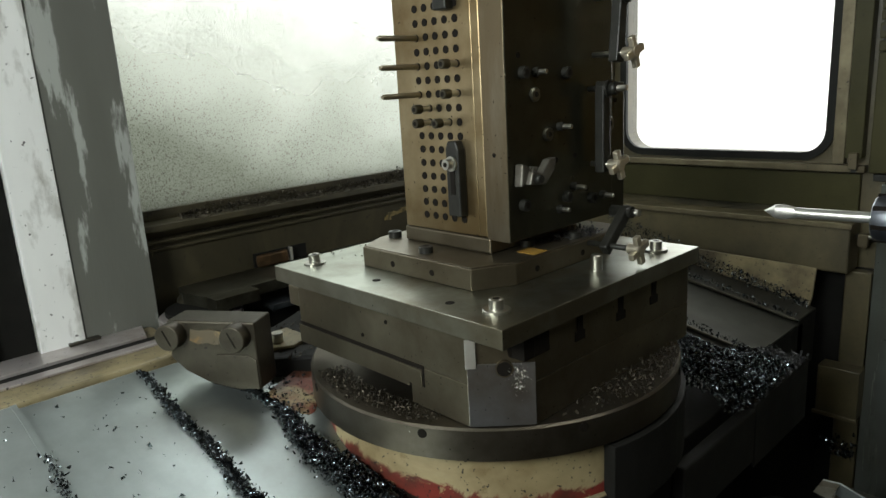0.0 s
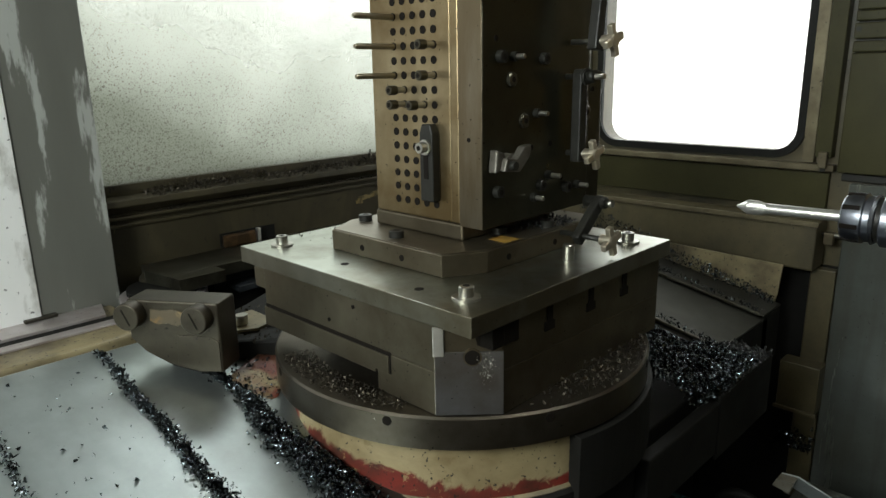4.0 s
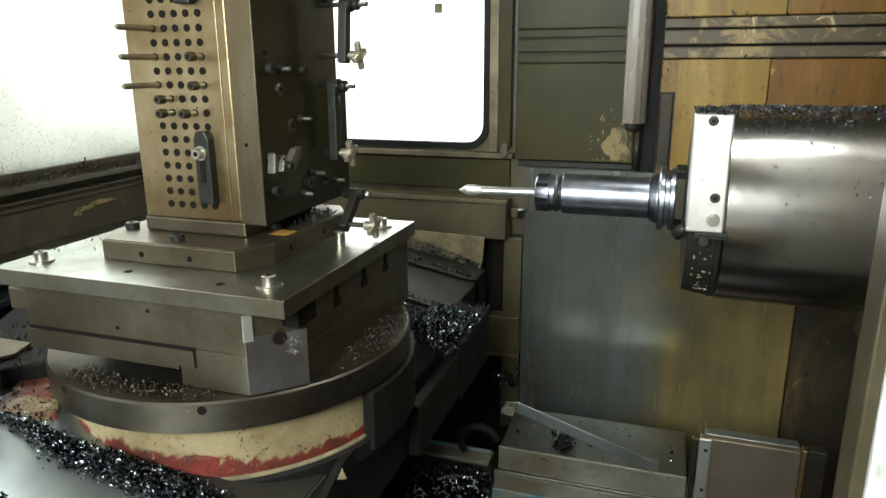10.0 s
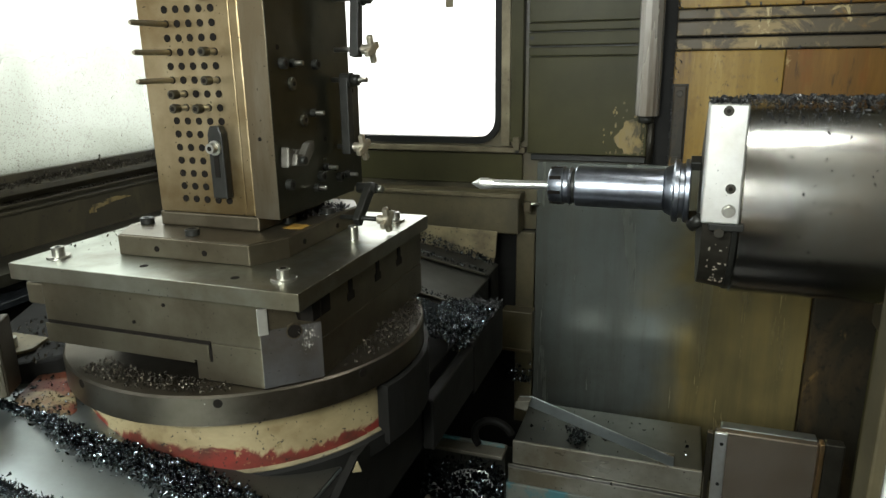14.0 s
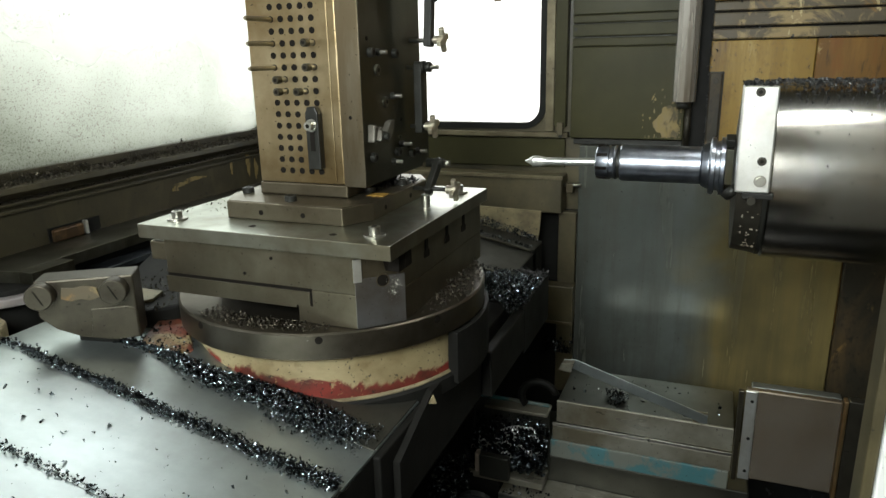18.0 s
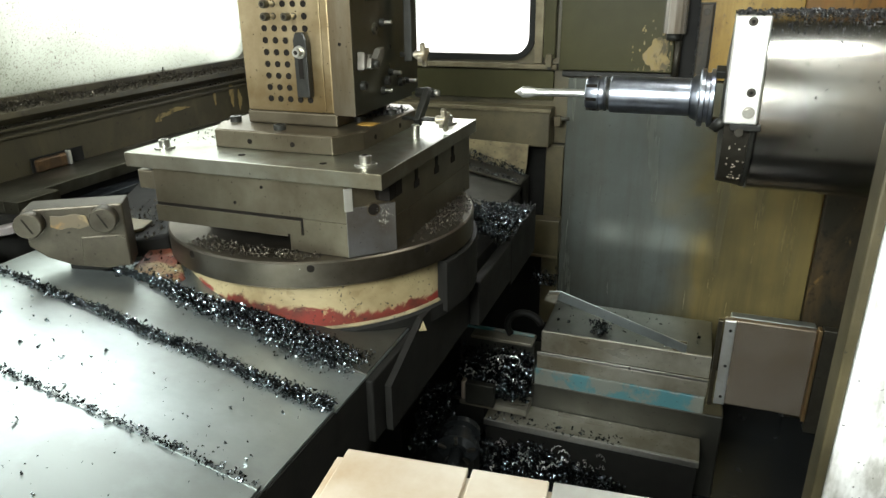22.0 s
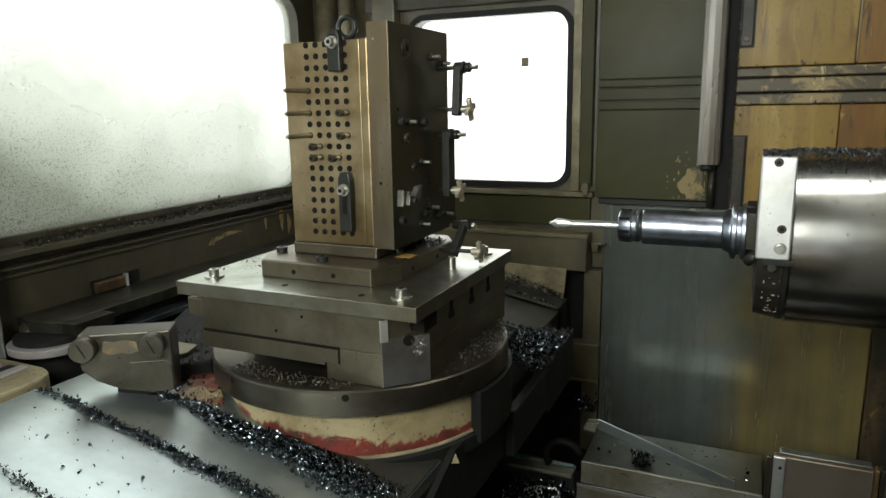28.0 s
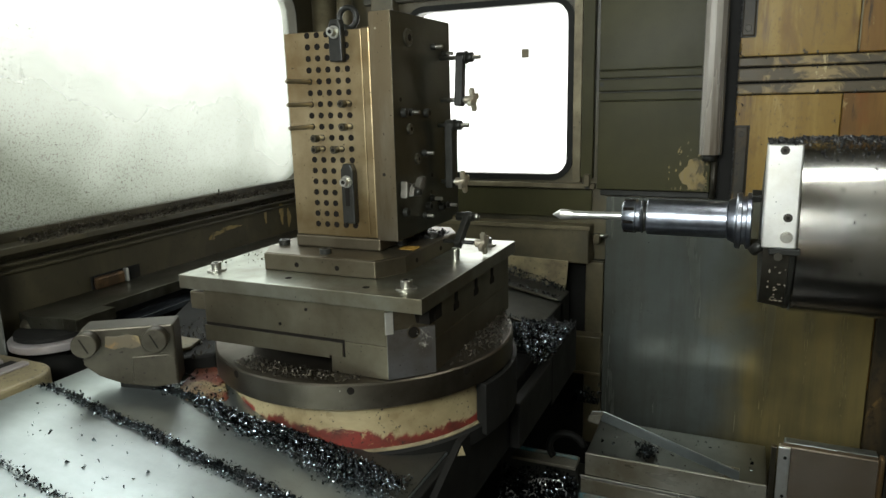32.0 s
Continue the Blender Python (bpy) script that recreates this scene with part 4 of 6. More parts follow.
for k, (y0, y1, lift) in enumerate(((-0.452, -0.15, 0.0), (-0.634, -0.440, 0.007), (-0.90, -0.622, 0.014))):
    part("segment", cover_sheet(RIDGE, EDGE, y0, y1, lift, 0.004), COVER, covers)
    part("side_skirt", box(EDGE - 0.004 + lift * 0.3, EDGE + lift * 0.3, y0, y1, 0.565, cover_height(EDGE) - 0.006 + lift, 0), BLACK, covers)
    part("far_slope", sloped(RIDGE - 0.095, RIDGE - 0.012, y0, y1, cover_height(RIDGE) + lift - 0.050, cover_height(RIDGE) + lift - 0.005, 0.004), COVER, covers)
    # ridge strip in brighter metal: the highlight along it is painted
    part("ridge_edge", sloped(RIDGE - 0.0118, RIDGE - 0.0002, y0, y1 - 0.002, cover_height(RIDGE) + lift - 0.0048, cover_height(RIDGE) + lift + 0.0004, 0.004, 0.0012), BRIGHT, covers, "rounded ridge coloured bright for its highlight")
    part("wiper", cover_sheet(RIDGE, EDGE, y1 - 0.006, y1 + 0.002, lift + 0.0014, 0.005), COVER, covers)
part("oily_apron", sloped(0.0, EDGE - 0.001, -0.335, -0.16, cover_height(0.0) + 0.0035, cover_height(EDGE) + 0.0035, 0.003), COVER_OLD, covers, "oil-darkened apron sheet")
rear = thing("rear_way_cover", "oily telescopic way cover behind the table", "way cover", (0, 0.7, 0.7))
REAR_EDGE = 0.192
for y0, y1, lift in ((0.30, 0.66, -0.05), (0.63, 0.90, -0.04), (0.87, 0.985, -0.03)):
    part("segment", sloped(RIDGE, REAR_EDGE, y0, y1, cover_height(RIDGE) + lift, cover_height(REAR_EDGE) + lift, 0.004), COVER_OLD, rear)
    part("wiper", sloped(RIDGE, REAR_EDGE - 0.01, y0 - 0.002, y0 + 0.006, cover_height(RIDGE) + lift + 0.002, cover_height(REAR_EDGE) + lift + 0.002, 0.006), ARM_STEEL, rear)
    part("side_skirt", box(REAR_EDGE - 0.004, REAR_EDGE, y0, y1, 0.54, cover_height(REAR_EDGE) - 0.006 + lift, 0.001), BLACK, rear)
bm = prism([(-0.62, 0.72), (-0.035, 0.683), (0.160, 0.606), (0.180, 0.70), (0.186, 0.778), (-0.62, 0.800)], -0.003, 0.003, 0.001,
           Matrix.Translation((0, 0.992, 0)) @ Matrix.Rotation(math.pi / 2, 4, "X"))
part("end_sheet", bm, CREAM, rear, "spattered upright end sheet")

bed = thing("machine_bed", "black cast bed under the way covers", "bed", (0, 0.3, FLOOR), kind="structure")
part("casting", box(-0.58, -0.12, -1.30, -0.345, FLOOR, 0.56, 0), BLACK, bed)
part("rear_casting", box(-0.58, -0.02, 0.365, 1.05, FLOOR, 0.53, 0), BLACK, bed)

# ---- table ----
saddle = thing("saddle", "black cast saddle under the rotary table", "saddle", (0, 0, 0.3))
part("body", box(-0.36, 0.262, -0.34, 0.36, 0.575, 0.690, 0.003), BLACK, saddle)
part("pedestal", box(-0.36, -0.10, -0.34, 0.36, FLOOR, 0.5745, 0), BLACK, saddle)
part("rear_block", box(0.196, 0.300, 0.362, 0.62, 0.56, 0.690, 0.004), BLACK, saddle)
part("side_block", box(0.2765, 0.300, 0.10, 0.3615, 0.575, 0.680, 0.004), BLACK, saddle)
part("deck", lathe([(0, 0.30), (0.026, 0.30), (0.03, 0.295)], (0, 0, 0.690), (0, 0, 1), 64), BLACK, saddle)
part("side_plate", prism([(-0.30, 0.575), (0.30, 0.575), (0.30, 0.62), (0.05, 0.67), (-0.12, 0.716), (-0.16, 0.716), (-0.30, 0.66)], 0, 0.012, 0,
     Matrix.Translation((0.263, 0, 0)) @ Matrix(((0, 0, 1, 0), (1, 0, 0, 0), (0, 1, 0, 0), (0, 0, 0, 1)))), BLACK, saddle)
# added black sector that cuts off the right end of the round base
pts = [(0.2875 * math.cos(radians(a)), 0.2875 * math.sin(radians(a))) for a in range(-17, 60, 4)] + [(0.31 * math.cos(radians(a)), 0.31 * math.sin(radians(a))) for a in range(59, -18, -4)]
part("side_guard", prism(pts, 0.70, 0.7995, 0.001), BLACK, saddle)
part("pointer", prism([(-0.007, 0), (0.007, 0), (0.001, 0.018)], 0, 0.004, 0.0005,
     Matrix.Translation((0.282, -0.178, 0.704)) @ Matrix.Rotation(radians(32), 4, "Z") @ Matrix.Rotation(math.pi / 2, 4, "X")), CREAM, saddle, "small pale triangular pointer")

rotary = thing("rotary_table", "round steel rotary table on a cream and red base", "rotary table", (0, 0, 0.72))
part("base", lathe([(0.0045, 0.2885), (0.010, 0.2880), (0.030, 0.2862), (0.055, 0.283), (0.0755, 0.280)], (0, 0, 0.720), (0, 0, 1), 128), BASE_PAINT, rotary, "dirty cream paint flaked down to red primer")
part("foot_ring", lathe([(0, 0.293), (0.005, 0.294), (0.008, 0.290)], (0, 0, 0.7165), (0, 0, 1), 96), CREAM, rotary, "oil-browned foot ring")
part("seal_ring", lathe([(0, 0.284), (0.005, 0.284)], (0, 0, 0.7957), (0, 0, 1), 96), BLACK_OXIDE, rotary)
part("disc", lathe([(0, 0.297), (0.003, 0.302), (0.045, 0.302), (0.048, 0.299)], (0, 0, 0.801), (0, 0, 1), 128), DISC, rotary, "turned steel table top")
for a in (-65.3, -25, -110, -160, 20, 65):
    c, s = math.cos(radians(a)), math.sin(radians(a))
    part("plug_hole", tube((0.297 * c, 0.297 * s, 0.838), (0.3028 * c, 0.3028 * s, 0.838), 0.0065, seg=16), HOLE, rotary)
part("index_mark", tube((0.110, -0.2815, 0.838), (0.1101, -0.2819, 0.838), 0.001, seg=6), BOLT, rotary)

# ---- pallet ----
pallet = thing("pallet", "machined steel pallet with T-slots and a stepped skirt", "pallet", (0, 0, 0.863))
front_poly = [(-0.205, -0.238), (0.178, -0.238), (0.238, -0.178), (0.238, 0.215), (-0.205, 0.215)]
part("body", prism(front_poly, 0.908, 0.974, 0.0015), STEEL_SIDE, pallet)
part("lower_body", prism([(0.068, -0.238), (0.178, -0.238), (0.238, -0.178), (0.238, 0.215), (0.068, 0.215)], 0.8495, 0.9078, 0.0012), STEEL_SIDE, pallet)
part("skirt", prism([(-0.207, 0.875), (0.066, 0.875), (0.066, 0.880), (0.093, 0.880), (0.093, 0.9050), (-0.207, 0.9050)], 0.2385, 0.2405, 0.0006, Matrix.Rotation(math.pi / 2, 4, "X")), STEEL_SIDE, pallet, "stepped lower skirt plate")
part("skirt_block", box(-0.205, 0.0655, -0.2384, -0.205, 0.8755, 0.9045, 0), STEEL_SIDE, pallet)
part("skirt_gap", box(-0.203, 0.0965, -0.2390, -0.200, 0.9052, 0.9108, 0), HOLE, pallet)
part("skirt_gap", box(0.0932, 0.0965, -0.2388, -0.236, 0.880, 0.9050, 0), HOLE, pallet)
# recess behind the skirt is coloured black to hold its shade
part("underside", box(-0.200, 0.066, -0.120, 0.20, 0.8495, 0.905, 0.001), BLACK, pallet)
mc = Matrix.Translation((0.208, -0.208, 0)) @ Matrix.Rotation(radians(45), 4, "Z")
# chamfer gets a paler steel: its reflected brightness is in the colour
bm = prism([(-0.0425, 0.8505), (0.0425, 0.8505), (0.0425, 0.935), (-0.030, 0.935), (-0.030, 0.964), (-0.0425, 0.964)], 0, 0.0025, 0.0006, mc @ Matrix.Rotation(math.pi / 2, 4, "X"))
part("corner_face", bm, CORNER, pallet, "bright chamfered corner face")
bm = prism([(-0.0445, 0.930), (-0.031, 0.930), (-0.031, 0.968), (-0.0445, 0.968)], 0, 0.004, 0.0006, mc @ Matrix.Rotation(math.pi / 2, 4, "X"))
part("corner_tab", bm, BRIGHT, pallet, "light worn tab")
hole = tube((0, -0.0032, 0.928), (0, 0.002, 0.928), 0.0095, seg=24)
hole.transform(mc @ Matrix.Translation((0.004, 0, 0)))
part("corner_hole", hole, HOLE, pallet)
rim = tube((0, -0.0028, 0.928), (0, 0.002, 0.928), 0.0115, seg=24)
rim.transform(mc @ Matrix.Translation((0.004, 0, 0)))
part("hole_rim", rim, STRIP, pallet)
part("slot_notch", box(0.2150, 0.2398, -0.2005, -0.150, 0.942, 0.9735, 0.001), HOLE, pallet)
bm = prism([(0.010, 0.944), (0.0435, 0.944), (0.0435, 0.9735), (0.006, 0.9735), (0.006, 0.962)], 0, 0.0032, 0, mc @ Matrix.Rotation(math.pi / 2, 4, "X"))
part("corner_notch", bm, HOLE, pallet)
for y in (-0.084, 0.015, 0.106):
    bm = prism([(-0.011, 0.935), (0.011, 0.935), (0.011, 0.947), (0.006, 0.949), (0.006, 0.972), (-0.006, 0.972), (-0.006, 0.949), (-0.011, 0.947)], 0, 0.003, 0,
               Matrix.Translation((0.2365, y, 0)) @ Matrix(((0, 0, 1, 0), (1, 0, 0, 0), (0, 1, 0, 0), (0, 0, 0, 1))))
    part("t_slot", bm, HOLE, pallet)
for x, z in ((0.022, 0.957), (-0.035, 0.925)):
    part("plug", tube((x, -0.2378, z), (x, -0.2395, z), 0.0028, seg=12), HOLE, pallet)
part("side_lug", box(-0.245, -0.204, -0.232, -0.12, 0.930, 0.965, 0.003), STEEL_SIDE, pallet)

plate = thing("fixture_plate", "square ground steel fixture plate on the pallet", "plate", (0, 0, 0.975))
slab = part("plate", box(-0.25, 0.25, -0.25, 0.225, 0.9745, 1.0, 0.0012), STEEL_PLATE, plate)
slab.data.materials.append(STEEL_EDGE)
for poly in slab.data.polygons:  # paler steel on top, darker steel round the edge
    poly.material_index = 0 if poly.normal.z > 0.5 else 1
for x, y in ((-0.035, -0.205), (-0.15, 0.13), (0.13, -0.215)):
    part("tapped_hole", tube((x, y, 0.999), (x, y, 1.0006), 0.0062, seg=20), HOLE, plate)


def cap_screw(r, h, washer, name="bolt", mat=BOLT):
    """A socket head screw on a washer, standing at the origin."""
    t = thing(name, "steel socket head bolt with washer on the fixture plate", "bolt", (0, 0, 0), "plate bolts")
    if washer:
        part("washer", lathe([(0, washer), (0.003, washer), (0.0036, washer - 0.001)], (0, 0, 0), (0, 0, 1), 32), mat, t)
    z = 0.0036 if washer else 0
    part("head", lathe([(z, r), (z + h - 0.001, r), (z + h, r - 0.0012)], (0, 0, 0), (0, 0, 1), 28), mat, t)
    part("socket", lathe([(z + h - 0.0005, r * 0.52), (z + h + 0.0004, r * 0.52)], (0, 0, 0), (0, 0, 1), 6), HOLE, t)
    return t


bolt = cap_screw(0.0095, 0.013, 0.018)
bolt.location = (0.2, -0.203, 1.0)
for x, y in ((-0.2, -0.203), (0.208, 0.165), (-0.205, 0.16)):
    copy_thing(bolt, pose(x, y, 1.0, 0, 0, 40))
spring_pin = thing("locating_pin", "short bright locating pin on the fixture plate", "pin", (0.195, 0.02, 1.0))
part("pin", lathe([(0, 0.0085), (0.022, 0.0085), (0.024, 0.007)], (0.195, 0.02, 1.0), (0, 0, 1), 24), BOLT, spring_pin)

riser = thing("riser_base", "chamfered steel base plate under the tombstone", "base plate", (0, 0, 1.0))
octo = [(-0.119, -0.163), (0.119, -0.163), (0.15, -0.105), (0.15, 0.13), (0.119, 0.18), (-0.119, 0.18), (-0.15, 0.13), (-0.15, -0.105)]
part("plate", prism(octo, 1.0, 1.031, 0.0015), STEEL_SIDE, riser)
part("top_face", prism([(x * 0.985, y * 0.985) for x, y in octo], 1.0312, 1.0325, 0.0005), STEEL_SIDE, riser)
for x in (-0.046, 0.041):
    part("side_hole", tube((x, -0.1624, 1.014), (x, -0.1638, 1.014), 0.0046, seg=16), HOLE, riser)
for y in (-0.06, 0.05):
    part("side_hole", tube((0.1494, y, 1.014), (0.1508, y, 1.014), 0.0046, seg=16), HOLE, riser)
part("label", box(0.112, 0.146, -0.060, -0.030, 1.0327, 1.0332, 0), LABEL, riser, "amber foil label")
low = cap_screw(0.011, 0.010, 0, "base_bolt", BLACK_OXIDE)
tagged(low, "black socket head bolt on the riser base", "bolt", "base bolts")
low.location = (0.0, -0.135, 1.0326)
for x, y in ((-0.125, -0.09), (0.128, 0.06), (0.10, -0.02)):
    copy_thing(low, pose(x, y, 1.0326, 0, 0, 20))

# ---- tombstone ----
tomb = thing("tombstone", "tall tombstone fixture with a drilled front plate", "fixture", (0, 0, 1.0325))
part("foot", box(-0.095, 0.092, -0.092, 0.12, 1.0326, 1.056, 0.003), STEEL_SIDE, tomb)
part("core", box(-0.088, 0.086, -0.070, 0.155, 1.056, 1.428, 0.002), DARK_STEEL, tomb)
front = part("front_plate", box(-0.0925, 0.0700, -0.090, -0.0702, 1.0565, 1.430, 0.0012), BRASSY, tomb, "oil-stained plate drilled in a grid")
part("edge_rail", box(0.0703, 0.0872, -0.0915, -0.0702, 1.0565, 1.432, 0.0025), BRASSY, tomb)
for i in range(5):
    for k in range(18):
        x, z = -0.042 + 0.0205 * i, 1.424 - 0.0203 * k
        part("hole", lathe([(0, 0.0056), (0.0012, 0.0056)], (x, -0.0897, z), (0, -1, 0), 14), HOLE, front)
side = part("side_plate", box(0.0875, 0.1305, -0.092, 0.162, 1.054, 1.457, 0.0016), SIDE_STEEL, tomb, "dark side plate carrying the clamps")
part("bright_edge", box(0.0880, 0.1300, -0.0935, -0.0922, 1.0545, 1.4565, 0.0004), STRIP, side, "bright planed edge")
part("edge_hole", tube((0.107, -0.0930, 1.176), (0.107, -0.0940, 1.176), 0.0032, seg=14), HOLE, side)
part("edge_chip", tube((0.101, -0.0930, 1.428), (0.101, -0.0938, 1.428), 0.0022, seg=8), PIN, side)
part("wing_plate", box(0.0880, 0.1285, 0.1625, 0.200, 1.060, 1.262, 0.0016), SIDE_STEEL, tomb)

# slotted straps on the front face
for x, z0, z1, zb in ((0.036, 1.085, 1.195, 1.163), (0.026, 1.375, 1.447, 1.425)):
    strap = thing("clamp_strap", "black slotted strap clamp bolted on the front plate", "clamp", (x, -0.09, z0), "strap clamps")
    bm = prism([(-0.013, z0), (0.013, z0), (0.013, z1 - 0.012), (0.008, z1), (-0.008, z1), (-0.013, z1 - 0.012)], 0.0905, 0.106, 0.002,
               Matrix.Translation((x, 0, 0)) @ Matrix.Rotation(math.pi / 2, 4, "X"))
    part("strap", bm, BLACK_OXIDE, strap)
    part("slot", box(x - 0.0045, x + 0.0045, -0.1068, -0.1055, zb - 0.045 if zb < 1.3 else zb - 0.012, zb - 0.008 if zb < 1.3 else zb + 0.014, 0), HOLE, strap)
    part("washer", lathe([(0, 0.011), (0.003, 0.011)], (x, -0.1062, zb), (0, -1, 0), 24), BOLT, strap)
    part("head", lathe([(0, 0.0078), (0.010, 0.0078), (0.011, 0.007)], (x, -0.1092, zb), (0, -1, 0), 24), BOLT, strap)
    part("socket", lathe([(0, 0.004), (0.0005, 0.004)], (x, -0.1203, zb), (0, -1, 0), 6), HOLE, strap)
# long dowels and stub screws in the grid
for z in (1.3427, 1.3021, 1.2615):
    d = thing("dowel_pin", "long polished dowel pin in the drilled plate", "pin", (-0.042, -0.09, z), "dowel pins")
    part("shank", lathe([(0, 0.0042), (0.068, 0.0042), (0.072, 0.0028)], (-0.042, -0.0905, z), (0, -1, 0), 18), PIN, d)
for x, z in ((-0.0215, 1.2412), (-0.0215, 1.2209), (0.0195, 1.2209), (0.040, 1.2615), (0.040, 1.3021)):
    s = thing("stub_screw", "black cap screw standing out of the drilled plate", "screw", (x, -0.09, z), "stub screws")
    part("shank", lathe([(0, 0.0042), (0.018, 0.0042)], (x, -0.0905, z), (0, -1, 0), 16), BOLT, s)
    part("head", lathe([(0.018, 0.0068), (0.030, 0.0068), (0.031, 0.006)], (x, -0.0905, z), (0, -1, 0), 20), ARM_STEEL, s)
    part("socket", lathe([(0.031, 0.0036), (0.0315, 0.0036)], (x, -0.0905, z), (0, -1, 0), 6), HOLE, s)
# hardware on the side face
FX = 0.1306
for y, z, r in ((-0.033, 1.254, 0.010), (-0.005, 1.197, 0.010), (-0.030, 1.415, 0.016), (0.150, 1.20, 0.012)):
    part("button", lathe([(0, r), (0.003, r), (0.0045, r * 0.8)], (FX, y, z), (1, 0, 0), 32), ARM_STEEL, side, "round steel button")
    part("button_bore", lathe([(0.0045, r * 0.38), (0.0050, r * 0.38)], (FX, y, z), (1, 0, 0), 16), HOLE, side)
for y, z in ((-0.065, 1.307), (0.060, 1.16), (0.014, 1.158), (0.09, 1.105), (0.17, 1.235)):
    part("side_hole", lathe([(0, 0.004), (0.0008, 0.004)], (FX, y, z), (1, 0, 0), 14), HOLE, side)
for y, z in ((-0.058, 1.284), (0.038, 1.281), (-0.064, 1.104), (0.035, 1.101), (0.10, 1.09)):
    s = thing("cap_screw", "black socket cap screw in the side plate", "screw", (FX, y, z), "side screws")
    part("head", lathe([(0, 0.0085), (0.008, 0.0085), (0.009, 0.0075)], (FX, y, z), (1, 0, 0), 22), BLACK_OXIDE, s)
    part("socket", lathe([(0.009, 0.0045), (0.0095, 0.0045)], (FX, y, z), (1, 0, 0), 6), HOLE, s)
for y, z, n in ((-0.030, 1.284, 0.02), (0.022, 1.206, 0.022), (0.053, 1.114, 0.024), (0.018, 1.085, 0.02), (0.130, 1.09, 0.022), (0.075, 1.405, 0.022), (0.125, 1.395, 0.022)):
    s = thing("stop_pin", "short bright stop pin in the side plate", "pin", (FX, y, z), "stop pins")
    part("pin", lathe([(0, 0.0036), (n, 0.0036), (n + 0.001, 0.0028)], (FX, y, z), (1, 0, 0), 16), BOLT, s)
    part("collar", lathe([(0, 0.0065), (n * 0.4, 0.0065)], (FX, y, z), (1, 0, 0), 16), BLACK_OXIDE, s)


def star_knob(x, y, z, owner):
    bm = lathe([(0, 0.008), (0.012, 0.008), (0.012, 0.011), (0.020, 0.011), (0.022, 0.008)], (x, y, z), (1, 0, 0), 20)
    for k in range(4):
        a = radians(20 + 90 * k)
        arm = box(x + 0.012, x + 0.021, y - 0.0055, y + 0.0055, z + 0.006, z + 0.023, 0.002)
        arm.transform(Matrix.Translation((x, y, z)) @ Matrix.Rotation(a, 4, "X") @ Matrix.Translation((-x, -y, -z)))
        bm = merge(bm, arm)
    return part("star_knob", bm, KNOB, owner, "nickel four-arm knob")


def swing_clamp(y, ztop, zbot, lean, yk, off=0.0):
    c = thing("swing_clamp", "black swing clamp with a nickel star knob", "clamp", (FX, y, zbot), "swing clamps")
    part("stud", tube((FX, y, ztop), (FX + off + 0.085, y, ztop), 0.0042, seg=16), BOLT, c)
    part("nut", tube((FX + off + 0.058, y, ztop), (FX + off + 0.070, y, ztop), 0.0095, seg=6), BLACK_OXIDE, c)
    part("washer", tube((FX + off + 0.053, y, ztop), (FX + off + 0.0575, y, ztop), 0.012, seg=24), BLACK_OXIDE, c)
    h = ztop - zbot
    bm = prism([(-0.010, -0.012), (0.010, -0.012), (0.009, h + 0.004), (0.005, h + 0.011), (-0.005, h + 0.011), (-0.009, h + 0.004)], FX + off + 0.036, FX + off + 0.052, 0.002,
               Matrix(((0, 0, 1, 0), (1, 0, 0, yk), (0, 1, 0, zbot), (0, 0, 0, 1))))
    bm.transform(Matrix.Translation((0, yk, zbot)) @ Matrix.Rotation(radians(lean), 4, "X") @ Matrix.Translation((0, -yk, -zbot)))
    part("arm", bm, BLACK_OXIDE, c)
    part("screw", tube((FX + 0.004, yk, zbot), (FX + off + 0.065, yk, zbot), 0.0042, seg=14), BOLT, c)
    star_knob(FX + off + 0.056, yk, zbot, c)


swing_clamp(0.114, 1.385, 1.304, -7, 0.104)
swing_clamp(0.098, 1.255, 1.143, 0, 0.098, -0.020)
lower = thing("link_clamp", "black link arm leaning down with a nickel star knob", "clamp", (0.17, 0.13, 1.0325))
part("arm", prism([(-0.010, 0), (0.010, 0), (0.010, 0.078), (0.005, 0.087), (-0.005, 0.087), (-0.010, 0.078)], 0.176, 0.190, 0.003,
     Matrix(((0, 0, 1, 0), (0.66, 0.75, 0, 0.058), (-0.75, 0.66, 0, 1.0185), (0, 0, 0, 1)))), BLACK_OXIDE, lower)
part("pivot", tube((0.160, 0.115, 1.069), (0.196, 0.115, 1.069), 0.009, seg=20), BLACK_OXIDE, lower)
part("tip", tube((0.196, 0.115, 1.069), (0.208, 0.115, 1.069), 0.0055, seg=16), BOLT, lower)
part("screw", tube((0.150, 0.066, 1.026), (0.235, 0.066, 1.026), 0.0042, seg=14), BLACK_OXIDE, lower)
star_knob(0.220, 0.066, 1.026, lower)
wing = thing("wing_clamp", "grey winged toggle clamp on the side plate", "clamp", (FX, -0.05, 1.145))
part("hub", tube((FX, -0.045, 1.143), (FX + 0.012, -0.045, 1.143), 0.013, seg=20), GREY_CAST, wing)
part("lever", prism([(-0.030, -0.010), (0.004, -0.014), (0.026, 0.006), (0.028, 0.022), (0.012, 0.020), (-0.004, 0.004), (-0.024, 0.008)], FX + 0.012, FX + 0.024, 0.002,
     Matrix(((0, 0, 1, 0), (1, 0, 0, -0.045), (0, 1, 0, 1.145), (0, 0, 0, 1)))), GREY_CAST, wing)
part("ear", prism([(-0.010, -0.014), (0.008, -0.010), (0.010, 0.012), (-0.006, 0.018)], FX + 0.001, FX + 0.016, 0.003,
     Matrix(((0, 0, 1, 0), (1, 0, 0, -0.074), (0, 1, 0, 1.146), (0, 0, 0, 1)))), GREY_CAST, wing)
